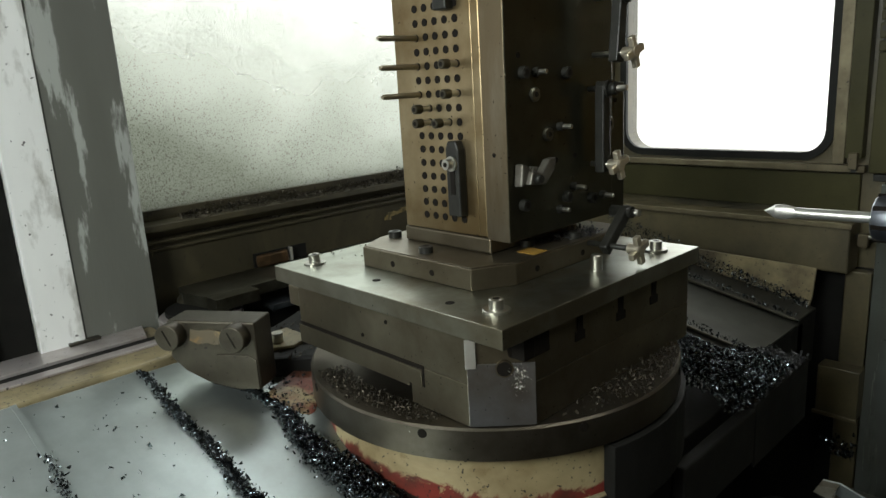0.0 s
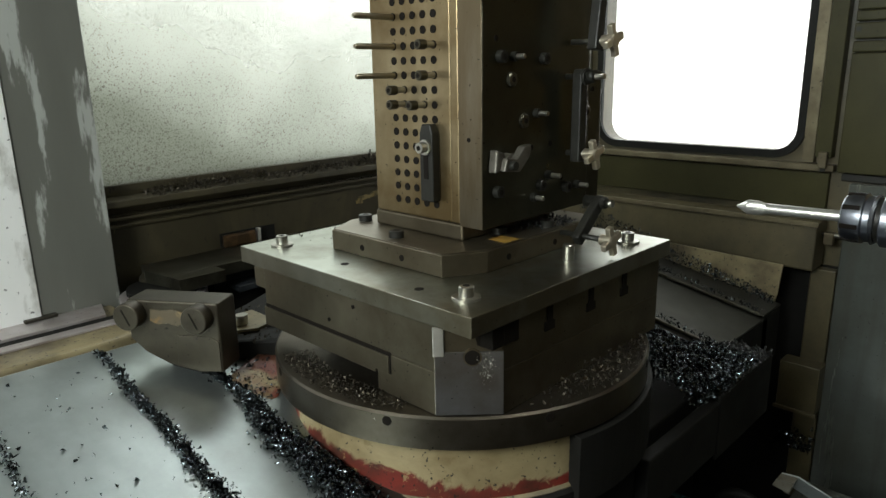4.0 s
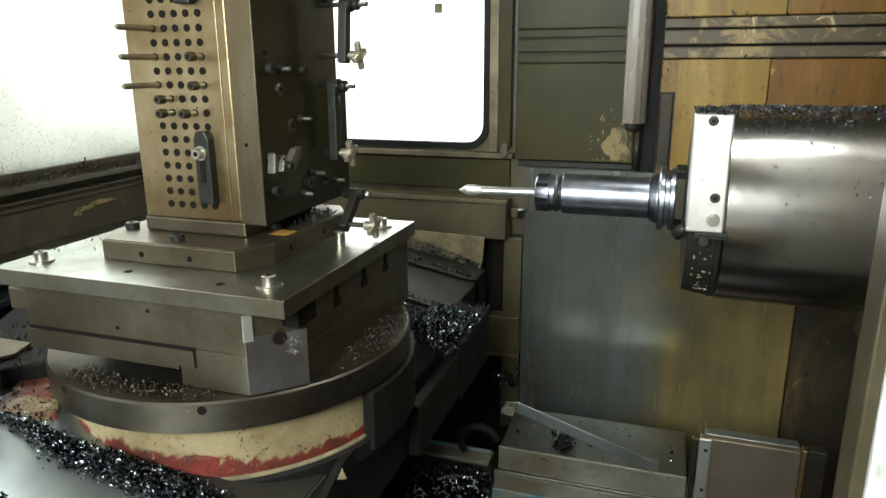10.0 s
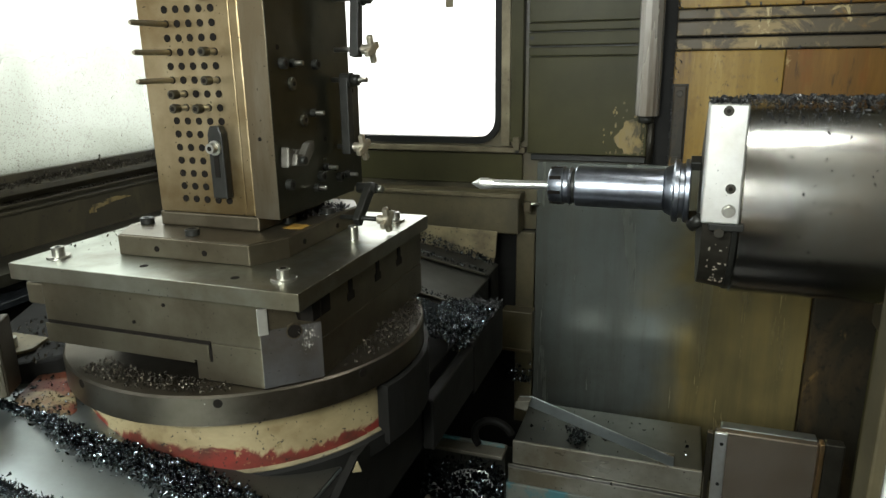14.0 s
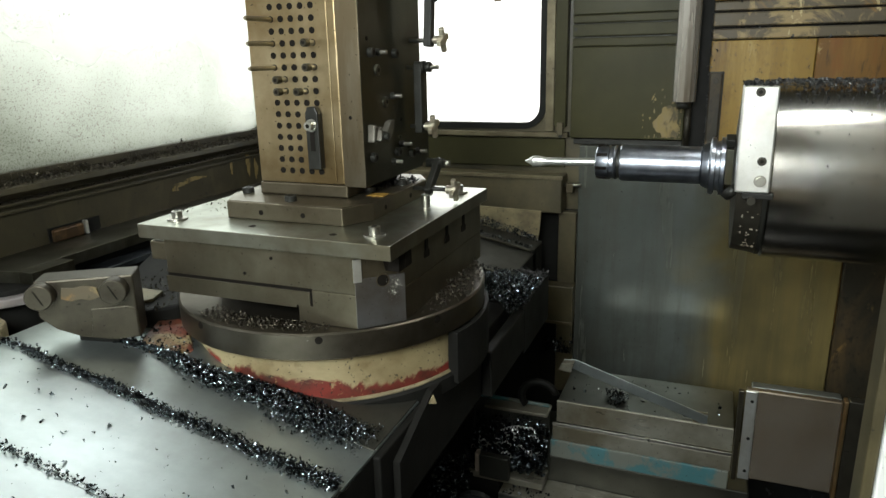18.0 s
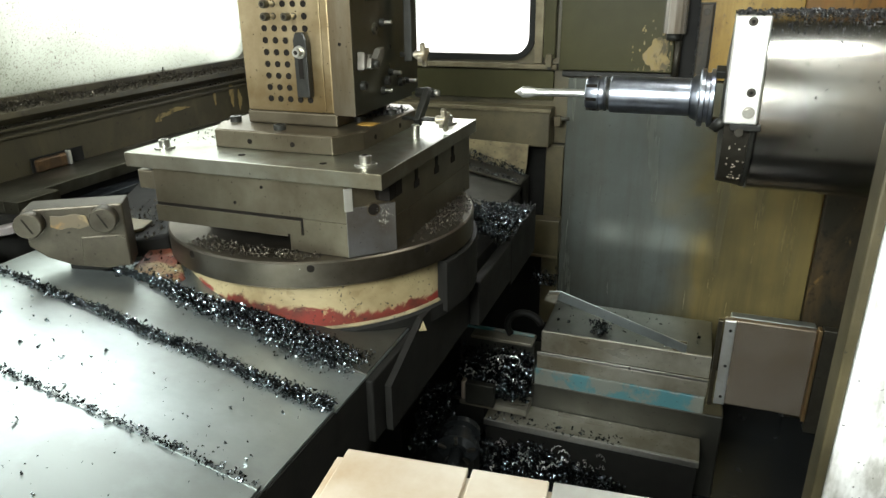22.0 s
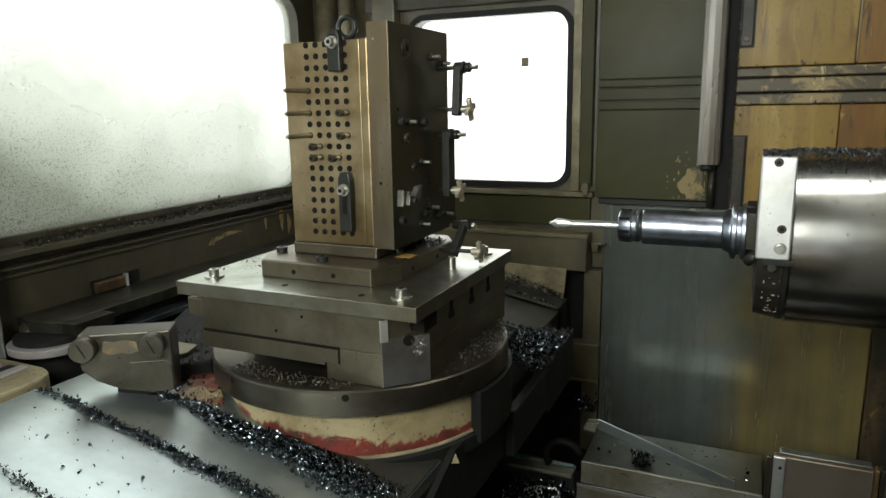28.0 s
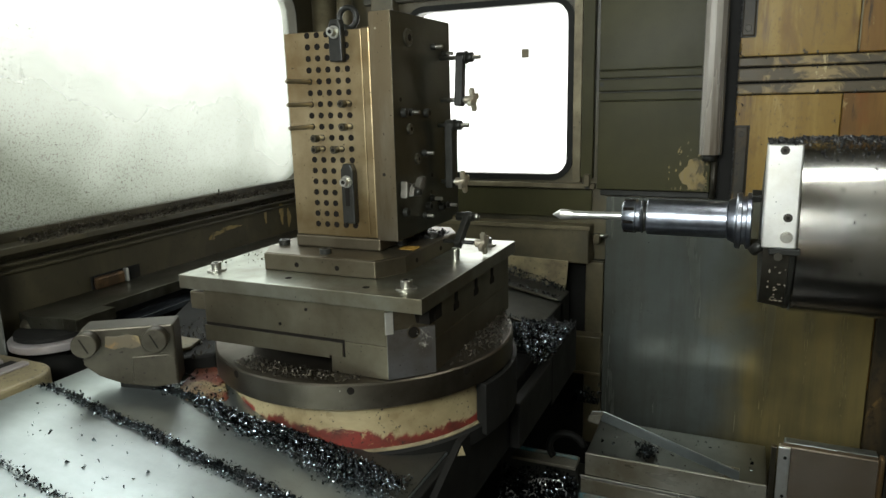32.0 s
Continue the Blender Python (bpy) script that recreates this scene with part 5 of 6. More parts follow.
part("screw", tube((FX + 0.024, -0.062, 1.142), (FX + 0.033, -0.062, 1.142), 0.006, seg=12), BLACK_OXIDE, wing)
eye = thing("lifting_eye", "dark steel lifting eye on top of the tombstone", "lifting eye", (-0.020, 0.02, 1.43))
bm = bmesh.new()
ringv = []
for i in range(28):
    a = 2 * math.pi * i / 28
    ringv.append([bm.verts.new((-0.020 + (0.019 + 0.0055 * math.cos(b)) * math.cos(a), 0.02 + 0.0055 * math.sin(b), 1.464 + (0.019 + 0.0055 * math.cos(b)) * math.sin(a)))
                  for b in [2 * math.pi * j / 10 for j in range(10)]])
for i in range(28):
    for j in range(10):
        f = bm.faces.new((ringv[i][j], ringv[(i + 1) % 28][j], ringv[(i + 1) % 28][(j + 1) % 10], ringv[i][(j + 1) % 10]))
        f.smooth = True
bmesh.ops.recalc_face_normals(bm, faces=bm.faces[:])
part("ring", bm, BLACK_OXIDE, eye)
part("shank", tube((-0.020, 0.02, 1.4285), (-0.020, 0.02, 1.4455), 0.011, seg=20), BLACK_OXIDE, eye)

# ---- locator bracket beside the table ----
U = Vector((0.838, 0.546, 0))
N = Vector((0.546, -0.838, 0))
K1 = Vector((-0.312, -0.409, 0.912))
mb = Matrix(((U.x, N.x, 0, K1.x), (U.y, N.y, 0, K1.y), (0, 0, 1, 0), (0, 0, 0, 1)))
locator = thing("locator_bracket", "cast bracket with two slotted round pins", "bracket", (-0.26, -0.37, 0.80))
bm = prism([(-0.012, 0.870), (0.012, 0.848), (0.050, 0.830), (0.100, 0.820), (0.142, 0.822), (0.142, 0.934), (-0.012, 0.934)], 0.006, 0.060, 0.003, mb @ Matrix.Rotation(math.pi / 2, 4, "X"))
part("body", bm, LOCATOR, locator)
bm = prism([(0.027, 0.902), (0.041, 0.896), (0.058, 0.899), (0.071, 0.895), (0.087, 0.900), (0.084, 0.917), (0.066, 0.922), (0.048, 0.919), (0.030, 0.921)], 0.0035, 0.0062, 0.0008, mb @ Matrix.Rotation(math.pi / 2, 4, "X"))
part("pad", bm, RIB_PAINT, locator, "worn cream-brown pad")
bm = prism([(0.066, 0.829), (0.100, 0.8225), (0.140, 0.824), (0.140, 0.872), (0.128, 0.880), (0.070, 0.880)], 0.0040, 0.0062, 0.0012, mb @ Matrix.Rotation(math.pi / 2, 4, "X"))
part("lower_step", bm, LOCATOR, locator)
bm = box(0.034, 0.100, -0.056, -0.034, 0.66, 0.848, 0.004)
bm.transform(mb)
part("leg", bm, BLACK, locator)
for u in (0.0, 0.113):
    pin = tube((u, -0.010, 0.912), (u, 0.016, 0.912), 0.0215, seg=32, bevel=0.002)
    pin.transform(mb)
    p = part("round_pin", pin, LOCATOR, locator)
    cut = box(u - 0.0012, u + 0.0012, 0.0158, 0.0166, 0.898, 0.926, 0)
    cut.transform(Matrix.Translation((u, 0, 0.912)) @ Matrix.Rotation(radians(-25), 4, "Y") @ Matrix.Translation((-u, 0, -0.912)))
    cut.transform(mb)
    part("driver_slot", cut, HOLE, p)
# added block, coloured black to stand for the dark gap here
solid("gap_filler", prism([(-0.56, 0.10), (-0.42, -0.16), (-0.38, -0.26), (-0.27, -0.28), (-0.215, -0.215), (-0.26, -0.05), (-0.28, 0.20)], 0.60, 0.838, 0.006), BLACK, "black filler block for the dark gap beside the table", "casting")
bm = prism([(-0.252, -0.20), (-0.225, -0.30), (-0.18, -0.332), (-0.125, -0.312), (-0.14, -0.268), (-0.19, -0.222)], 0.70, 0.800, 0.003)
for v in bm.verts:
    if v.co.z > 0.78:
        v.co.z += -0.30 * (v.co.x + 0.20) + 0.10 * (v.co.y + 0.26)
solid("red_casting", bm, CREAM_RED, "scraped red and cream casting under the table edge", "casting")
clampb = thing("pallet_clamp", "dark oily cast pallet clamp with a top bolt", "clamp", (-0.29, -0.22, 0.7))
part("body", prism([(-0.36, -0.28), (-0.29, -0.27), (-0.265, -0.22), (-0.28, -0.17), (-0.37, -0.17)], 0.66, 0.840, 0.006), DARK_STEEL, clampb)
part("top", prism([(-0.352, -0.272), (-0.294, -0.264), (-0.270, -0.22), (-0.284, -0.178), (-0.362, -0.178)], 0.8402, 0.846, 0.001), CREAM, clampb)
part("bolt", tube((-0.306, -0.230, 0.846), (-0.306, -0.230, 0.864), 0.011, seg=20, bevel=0.001), BOLT, clampb)

# cream slide housing and pivot under the side shelf
slide = thing("slide_housing", "worn cream slide housing with bright guide plates", "housing", (-0.71, -0.6, 0.6))
nose = [(-0.798, -1.30), (-0.537, -1.30), (-0.537, -0.385), (-0.540, -0.350), (-0.550, -0.322), (-0.568, -0.303), (-0.595, -0.294), (-0.798, -0.290)]
part("casting", prism(nose, 0.58, 0.796, 0.006), CREAM, slide, "chipped cream casting")
part("guide_plate", prism([(-0.792, -1.28), (-0.672, -1.28), (-0.672, -0.330), (-0.792, -0.300)], 0.7962, 0.803, 0.001), PINK_STEEL, slide, "bright guide plate")
part("groove", box(-0.6715, -0.640, -1.28, -0.315, 0.7950, 0.7972, 0), BLACK, slide)
part("edge_plate", prism([(-0.6395, -1.28), (-0.612, -1.28), (-0.612, -0.318), (-0.618, -0.312), (-0.6395, -0.312)], 0.7962, 0.801, 0.001), PINK_STEEL, slide)
part("stop", box(-0.77, -0.73, -0.46, -0.40, 0.8032, 0.809, 0.001), DARK_STEEL, slide)
pivot = thing("pivot_bearing", "round pivot bearing under the shelf rail", "bearing", (-0.722, -0.185, 0.7))
# ring kept pale: the window's reflection on it is in the colour
part("ring", lathe([(0, 0.086), (0.002, 0.089), (0.016, 0.090), (0.018, 0.088)], (-0.690, -0.200, 0.7972), (0, 0, 1), 64), PINK_STEEL, pivot, "bearing ring coloured pale for the window reflection")
part("black_ring", lathe([(0, 0.076), (0.0106, 0.076)], (-0.700, -0.195, 0.8154), (0, 0, 1), 48), BLACK, pivot)
part("drum", lathe([(0, 0.066), (0.20, 0.066)], (-0.700, -0.180, 0.603), (0, 0, 1), 40), BLACK, pivot)

# ---- spindle and tool ----
SX, SY, SZ = 0.735, 0.35, 1.046
tool = thing("tool_holder", "ground collet holder with a short spot drill", "tool", (SX, SY, SZ))
part("drill", lathe([(0, 0.0085), (0.112, 0.0085)], (0.348, SY, SZ - 0.003), (1, 0, 0.02), 24), BRIGHT, tool, "bright smooth shank")
bm = lathe([(0, 0.0006), (0.018, 0.0115), (0.034, 0.0118), (0.050, 0.0086)], (0.300, SY, SZ - 0.004), (1, 0, 0.02), 20)
bm.transform(Matrix.Translation((0, SY, 0)) @ Matrix.Diagonal((1, 0.55, 1, 1)) @ Matrix.Translation((0, -SY, 0)))
part("drill_tip", bm, BRIGHT, tool, "spear-shaped spot drill tip")
part("nut", lathe([(0, 0.030), (0.003, 0.034), (0.012, 0.037), (0.028, 0.037), (0.030, 0.034), (0.038, 0.034), (0.040, 0.037), (0.044, 0.035)], (0.460, SY, SZ), (1, 0, 0), 40), CHROME, tool)
for k in range(8):
    slot = box(0.463, 0.486, SY - 0.0035, SY + 0.0035, SZ + 0.0345, SZ + 0.0375, 0.0005)
    slot.transform(Matrix.Translation((0, SY, SZ)) @ Matrix.Rotation(radians(45 * k + 12), 4, "X") @ Matrix.Translation((0, -SY, -SZ)))
    part("wrench_slot", slot, HOLE, tool)
part("nut_ring", lathe([(0, 0.0325), (0.006, 0.0325)], (0.505, SY, SZ), (1, 0, 0), 40), BLACK_OXIDE, tool)
part("barrel", lathe([(0, 0.0365), (0.002, 0.0385), (0.160, 0.0385), (0.162, 0.037)], (0.5115, SY, SZ), (1, 0, 0), 56), CHROME, tool)
part("collar", lathe([(0, 0.041), (0.012, 0.047), (0.014, 0.047)], (0.674, SY, SZ), (1, 0, 0), 48), CHROME, tool)
part("flange", lathe([(0, 0.054), (0.003, 0.058), (0.010, 0.058), (0.012, 0.050), (0.019, 0.050), (0.021, 0.058), (0.028, 0.058), (0.030, 0.055)], (0.6885, SY, SZ), (1, 0, 0), 56), CHROME, tool)
for a in (0, 180):
    key = box(0.716, 0.734, SY - 0.014, SY + 0.014, SZ + 0.050, SZ + 0.066, 0.002)
    key.transform(Matrix.Translation((0, SY, SZ)) @ Matrix.Rotation(radians(a + 200), 4, "X") @ Matrix.Translation((0, -SY, -SZ)))
    part("drive_key", key, BLACK_OXIDE, tool)
spindle = thing("spindle_unit", "turned steel spindle head with a painted brown reflection", "spindle", (SX + 0.2, SY, SZ))
part("nose", lathe([(0, 0.10), (0.004, 0.160), (0.048, 0.166)], (0.7355, SY, SZ - 0.005), (1, 0, 0), 96), DARK_STEEL, spindle)
part("joint_ring", lathe([(0, 0.168), (0.008, 0.168)], (0.784, SY, SZ - 0.005), (1, 0, 0), 96), BLACK_OXIDE, spindle)
part("barrel", lathe([(0, 0.169), (0.003, 0.172), (0.235, 0.172)], (0.7925, SY, SZ - 0.005), (1, 0, 0), 128), SPINDLE, spindle)
part("rear_band", lathe([(0, 0.1722), (0.085, 0.1722)], (1.028, SY, SZ - 0.005), (1, 0, 0), 96), SPINDLE_RUST, spindle, "brown rear band")
part("ridge", lathe([(0, 0.180), (0.012, 0.180)], (1.1135, SY, SZ - 0.005), (1, 0, 0), 96), BOLT, spindle)
block = part("nozzle_block", box(0.735, 0.792, SY - 0.182, SY - 0.105, 1.028, 1.214, 0.003), BRIGHT, spindle, "bright milled coolant block")
for x, z in ((0.762, 1.204), (0.775, 1.085)):
    part("counterbore", tube((x, SY - 0.1822, z), (x, SY - 0.1830, z), 0.0078, seg=24), DARK_STEEL, block)
    part("screw", tube((x, SY - 0.1830, z), (x, SY - 0.1850, z), 0.0062, seg=20, bevel=0.0006), DARK_STEEL, block)
    part("socket", tube((x, SY - 0.1850, z), (x, SY - 0.1854, z), 0.0034, seg=6), HOLE, block)
part("hex_bolt", tube((0.775, SY - 0.1822, 1.050), (0.775, SY - 0.194, 1.050), 0.0085, seg=6), BOLT, block)
part("nozzle", tube((0.738, SY - 0.15, 1.030), (0.722, SY - 0.14, 1.012), 0.010, seg=16), BLACK_OXIDE, block)
part("washer", tube((0.775, SY - 0.1822, 1.050), (0.775, SY - 0.1845, 1.050), 0.0105, seg=24), BOLT, block)
part("foot", box(0.748, 0.800, SY - 0.180, SY - 0.130, 1.016, 1.0275, 0.002), BLACK_OXIDE, block)
part("foot_bolt", tube((0.764, SY - 0.186, 1.014), (0.764, SY - 0.165, 1.014), 0.008, seg=6), DARK_STEEL, block)
flake_rng = random.Random(12)
for k in range(26):  # flakes of old paint on the dark nose
    a, x = radians(flake_rng.uniform(214, 262)), flake_rng.uniform(0.752, 0.782)
    w, h = flake_rng.uniform(0.0006, 0.0022) * (1 + 0.6 * (k % 9 == 0)), flake_rng.uniform(0.0006, 0.0024) * (1 + (k % 9 == 0))
    rr = 0.1603 + 0.006 * (x - 0.7395) / 0.044
    pts = [(w * (1 + 0.4 * math.sin(3 * q + k)) * math.cos(q), h * math.sin(q)) for q in [2 * math.pi * j / 7 for j in range(7)]]
    turn = Matrix.Translation((x, SY + rr * math.sin(a), SZ - 0.005 + rr * math.cos(a))) @ Matrix.Rotation(-a, 4, "X")
    part("paint_flake", prism(pts, -0.0008, 0.0007, 0, turn), SILL_PAINT, spindle, "flake of pale paint")
column = thing("column_plate", "dark upright column plate behind the spindle", "column", (1.2, SY, FLOOR))
part("plate", box(1.1265, 1.165, SY - 0.32, SY + 0.35, 0.70, 1.60, 0.01), DARK_STEEL, column)
part("bearing_ring", lathe([(0, 0.26), (0.012, 0.26)], (1.114, SY, SZ), (1, 0, 0), 64), DARK_STEEL, column)
part("body", box(1.165, 1.70, SY - 0.40, SY + 0.45, FLOOR, 2.05, 0.01), WALL_GREY, column)
part("worn_edge", box(1.108, 1.126, SY - 0.34, SY - 0.30, 0.62, 0.80, 0.006), CREAM, column)

# ---- column way covers and lower brackets ----
BY = 0.50
boxc = thing("cover_box", "bright box end of the column way cover", "cover", (0.9, BY, 0.24))
part("face", box(0.816, 1.02, BY, BY + 0.02, 0.245, 0.486, 0.003), BOX_STEEL, boxc)
part("top", box(0.828, 1.02, BY + 0.0205, BY + 0.05, 0.466, 0.486, 0.003), COVER, boxc)
# strip made wide and bright: the specular glare on it is in the metal
part("edge_strip", box(0.814, 0.840, BY - 0.008, BY - 0.001, 0.245, 0.486, 0.002), BRIGHT, boxc, "bright edge strip")
part("seal_strip", box(0.800, 0.8105, BY - 0.002, BY + 0.012, 0.235, 0.480, 0.001), STRIP, boxc)
part("end_strip", box(1.021, 1.030, BY - 0.005, BY + 0.02, 0.235, 0.492, 0.002), SPINDLE_RUST, boxc)
part("side_guard", box(1.0325, 1.07, BY + 0.004, BY + 0.03, 0.20, 0.490, 0.003), DARK_STEEL, boxc)
for z in (0.27, 0.36, 0.46):
    part("screw", tube((0.829, BY - 0.0085, z), (0.829, BY - 0.010, z), 0.004, seg=10), BLACK_OXIDE, boxc)
teal = thing("column_way_cover", "oily column way cover with a teal painted base", "way cover", (0.6, 0.6, 0.0))
part("top_sheet", box(0.345, 0.80, 0.56, 0.78, 0.330, 0.340, 0.002), COVER_OLD, teal)
part("front_sheet", box(0.345, 0.80, 0.552, 0.5595, 0.280, 0.345, 0.002), COVER_RIGHT, teal)
part("bright_lip", box(0.335, 0.80, 0.546, 0.5515, 0.270, 0.279, 0.001), BOLT, teal)
part("slope", box(0.335, 0.80, 0.548, 0.556, 0.225, 0.2695, 0.002), COVER_RIGHT, teal)
part("teal_base", box(0.33, 0.797, 0.545, 0.62, 0.172, 0.2245, 0.003), TEAL, teal)
part("black_plinth", box(0.20, 0.85, 0.548, 0.80, FLOOR, 0.1715, 0.004), COVER_OLD, teal)
part("lower_step", box(0.21, 0.80, 0.445, 0.547, 0.080, 0.092, 0.002), COVER_RIGHT, teal)
part("lower_lip", box(0.21, 0.80, 0.436, 0.4445, 0.074, 0.094, 0.002), BOLT, teal)
part("lower_front", box(0.215, 0.795, 0.440, 0.4445, FLOOR, 0.0735, 0.001), BLACK, teal)
part("chip_tray", box(0.105, 0.328, 0.470, 0.545, 0.105, 0.125, 0.002), COVER_RIGHT, teal)
part("tray_back", box(0.105, 0.328, 0.540, 0.5455, 0.126, 0.325, 0.002), COVER_OLD, teal)
part("tray_rim", box(0.105, 0.328, 0.539, 0.5465, 0.3255, 0.335, 0.002), TEAL, teal)
part("tray_leg", box(0.11, 0.20, 0.48, 0.54, FLOOR, 0.1045, 0.002), BLACK, teal)
part("stop_block", box(0.150, 0.236, 0.448, 0.4695, 0.126, 0.196, 0.003), COVER_OLD, teal)
part("stop_face", box(0.138, 0.1495, 0.446, 0.4695, 0.140, 0.200, 0.003), PALE, teal, "pale left face")
coupling = thing("shaft_coupling", "black ribbed conveyor shaft coupling in the trough", "coupling", (0.18, 0.30, FLOOR))
part("hub", lathe([(0, 0.030), (0.012, 0.052), (0.030, 0.054), (0.034, 0.040), (0.060, 0.038), (0.064, 0.056), (0.084, 0.056), (0.090, 0.030)], (0.18, 0.345, 0.125), (0.12, -1, -0.25), 40), WET_BLACK, coupling)
part("shaft", tube((0.19, 0.26, 0.103), (0.205, 0.12, 0.068), 0.018, seg=20), WET_BLACK, coupling)
for k in range(5):
    a = radians(72 * k)
    rib = box(-0.004, 0.004, 0.030, 0.053, 0.085, 0.094, 0.001)
    rib.transform(Matrix.Translation((0.18, 0.345, 0.125)) @ Vector((0.12, -1, -0.25)).to_track_quat("Z", "Y").to_matrix().to_4x4() @ Matrix.Rotation(a, 4, "Z"))
    part("rib", rib, DARK_STEEL, coupling)
part("pedestal", box(0.15, 0.23, 0.29, 0.34, FLOOR, 0.085, 0.004), BLACK, coupling)
part("left_tray", box(0.15, 0.33, 0.50, 0.56, 0.315, 0.325, 0.002), COVER_RIGHT, teal)
gusset = thing("gusset_strip", "pale angled strip bracket over the way cover", "bracket", (0.4, 0.56, 0.3))
part("strip", prism([(0.360, 0.470), (0.392, 0.474), (0.735, 0.368), (0.735, 0.342), (0.385, 0.447)], 0, 0.005, 0.0006,
     Matrix.Translation((0, 0.560, 0)) @ Matrix.Rotation(math.pi / 2, 4, "X")), COVER, gusset)
part("folded_end", prism([(0.352, 0.452), (0.385, 0.4465), (0.392, 0.474), (0.360, 0.470)], 0.006, 0.030, 0.0006, Matrix.Translation((0, 0.560, 0)) @ Matrix.Rotation(math.pi / 2, 4, "X")), COVER_RIGHT, gusset)
part("post", box(0.700, 0.735, 0.5605, 0.564, 0.341, 0.375, 0.001), COVER_RIGHT, gusset)
hose = thing("coolant_hose", "black coolant hose loop in the chip trough", "hose", (0.31, 0.5, 0.32))
loop = [(0.30 + 0.05 * math.cos(a), 0.53, 0.36 + 0.045 * math.sin(a)) for a in [radians(20 * k) for k in range(1, 12)]]
bm = bmesh.new()
rings = []
for i, p in enumerate(loop):
    a = radians(20 * (i + 1))
    out = Vector((math.cos(a), 0, math.sin(a)))
    rings.append([bm.verts.new(Vector(p) + 0.010 * (math.cos(w) * out + math.sin(w) * Vector((0, 1, 0)))) for w in [2 * math.pi * k / 12 for k in range(12)]])
for r0, r1 in zip(rings, rings[1:]):
    for k in range(12):
        bm.faces.new((r0[k], r0[(k + 1) % 12], r1[(k + 1) % 12], r1[k])).smooth = True
bm.faces.new(rings[0])
bm.faces.new(rings[-1])
bmesh.ops.recalc_face_normals(bm, faces=bm.faces[:])
part("hose", bm, BLACK, hose)

# ---- door edges and track ----
door = thing("left_door", "grey sliding door with a scuffed white edge", "door", (-0.77, -0.5, FLOOR), kind="structure")
part("edge", box(-0.795, -0.745, -0.425, -0.272, 0.30, 2.1, 0.003), GREY_PAINT, door, "chipped dark grey edge")
part("white_strip", box(-0.795, -0.740, -0.510, -0.426, 0.30, 2.1, 0.003), WHITE_PAINT, door, "scuffed white strip")
part("gap", box(-0.795, -0.760, -0.580, -0.511, 0.30, 2.1, 0.002), BLACK, door)
part("leaf", box(-0.795, -0.745, -0.715, -0.581, 0.30, 2.1, 0.003), WHITE_PAINT, door)
right = thing("right_door", "open sliding door edge with scuffed white paint", "door", (1.0, -0.2, FLOOR), kind="structure")
part("seal_edge", box(0.912, 0.926, -0.225, -0.17, 0.30, 2.1, 0.003), WALL, right)
part("white_face", box(0.9265, 1.30, -0.23, -0.17, 0.30, 2.1, 0.003), WHITE_PAINT, right)
sill = thing("door_track", "worn cream door track with steel plates", "door track", (0.6, -0.75, FLOOR), kind="structure")
turn = Matrix.Translation((0.40, -0.683, 0)) @ Matrix.Rotation(radians(5.6), 4, "Z") @ Matrix.Translation((-0.40, 0.683, 0))
for nm, x0, x1, y0, y1, z0, z1, m in (("base", 0.40, 1.45, -0.98, -0.687, 0.55, 0.842, SILL_PAINT), ("plate", 0.41, 0.530, -0.97, -0.683, 0.8425, 0.850, SILL_PAINT),
                                      ("plate", 0.534, 0.605, -0.97, -0.683, 0.8425, 0.850, SILL_PAINT), ("plate", 0.609, 0.86, -0.97, -0.683, 0.8425, 0.850, BRIGHT),
                                      ("rail", 0.862, 1.40, -0.90, -0.70, 0.8425, 0.856, PIN)):
    bm = box(x0, x1, y0, y1, z0, z1, 0.0012)
    bm.transform(turn)
    part(nm, bm, m, sill)

# ---- swarf ----
rng = np.random.default_rng(7)


def swarf(name, places, size, mat, label):
    """Curled chips: short twisted strips, one island each."""
    verts, faces = [], []
    for p in places:
        s = size * rng.uniform(0.5, 1.7)
        w = s * rng.uniform(0.4, 0.9)
        curl = rng.uniform(-2.2, 2.2)
        m = Euler(rng.uniform(0, 6.28, 3)).to_matrix()
        k0 = len(verts)
        for i in range(4):
            u = i / 3 - 0.5
            a = curl * u
            q = Vector((s * math.sin(a) / (abs(curl) + 0.3) * 1.2, 0, s * (1 - math.cos(a)) * 0.6))
            q.x += s * u * 0.6
            tw = u * 1.2
            for side in (-1, 1):
                v = m @ (q + Vector((0, side * w / 2 * math.cos(tw), side * w / 2 * math.sin(tw))))
                verts.append((p[0] + v.x, p[1] + v.y, p[2] + v.z))
        for i in range(3):
            a = k0 + 2 * i
            faces.append((a, a + 1, a + 3, a + 2))
    return lump(name, verts, faces, mat, label, "swarf")


def on_cover(x, y, lift=0.0):
    return cover_height(x) + (0.014 if y < -0.628 else 0.007 if y < -0.443 else 0.0) + lift


places = []
for _ in range(15000):  # bank of swarf against the rotary base
    x = rng.triangular(-0.36, 0.10, 0.25)
    t = abs(rng.normal(0, 1))
    width = 0.009 + 0.034 * max(0.0, min(1.0, (x + 0.20) / 0.32))
    y = -0.318 + 0.006 * math.sin(27 * x) + rng.normal(0, 1) * width * 0.42
    r = math.hypot(x, y)
    if r < 0.292:
        continue
    hump = 0.020 * max(0, min(1, (x + 0.25) / 0.3)) * math.exp(-((y + 0.318) / 0.035) ** 2)
    places.append((x, y, on_cover(x, y) + hump * rng.uniform(0, 1) + 0.002))
for _ in range(6000):  # along the first lip
    x = 0.248 - 0.648 * rng.beta(0.9, 1.35)
    places.append((x, -0.443 + rng.normal(0, 1) * (0.0052 + 0.007 * (x + 0.1)) + 0.002 * math.sin(x * 31), on_cover(x, -0.44, 0.007) + rng.uniform(0.0, 0.008)))
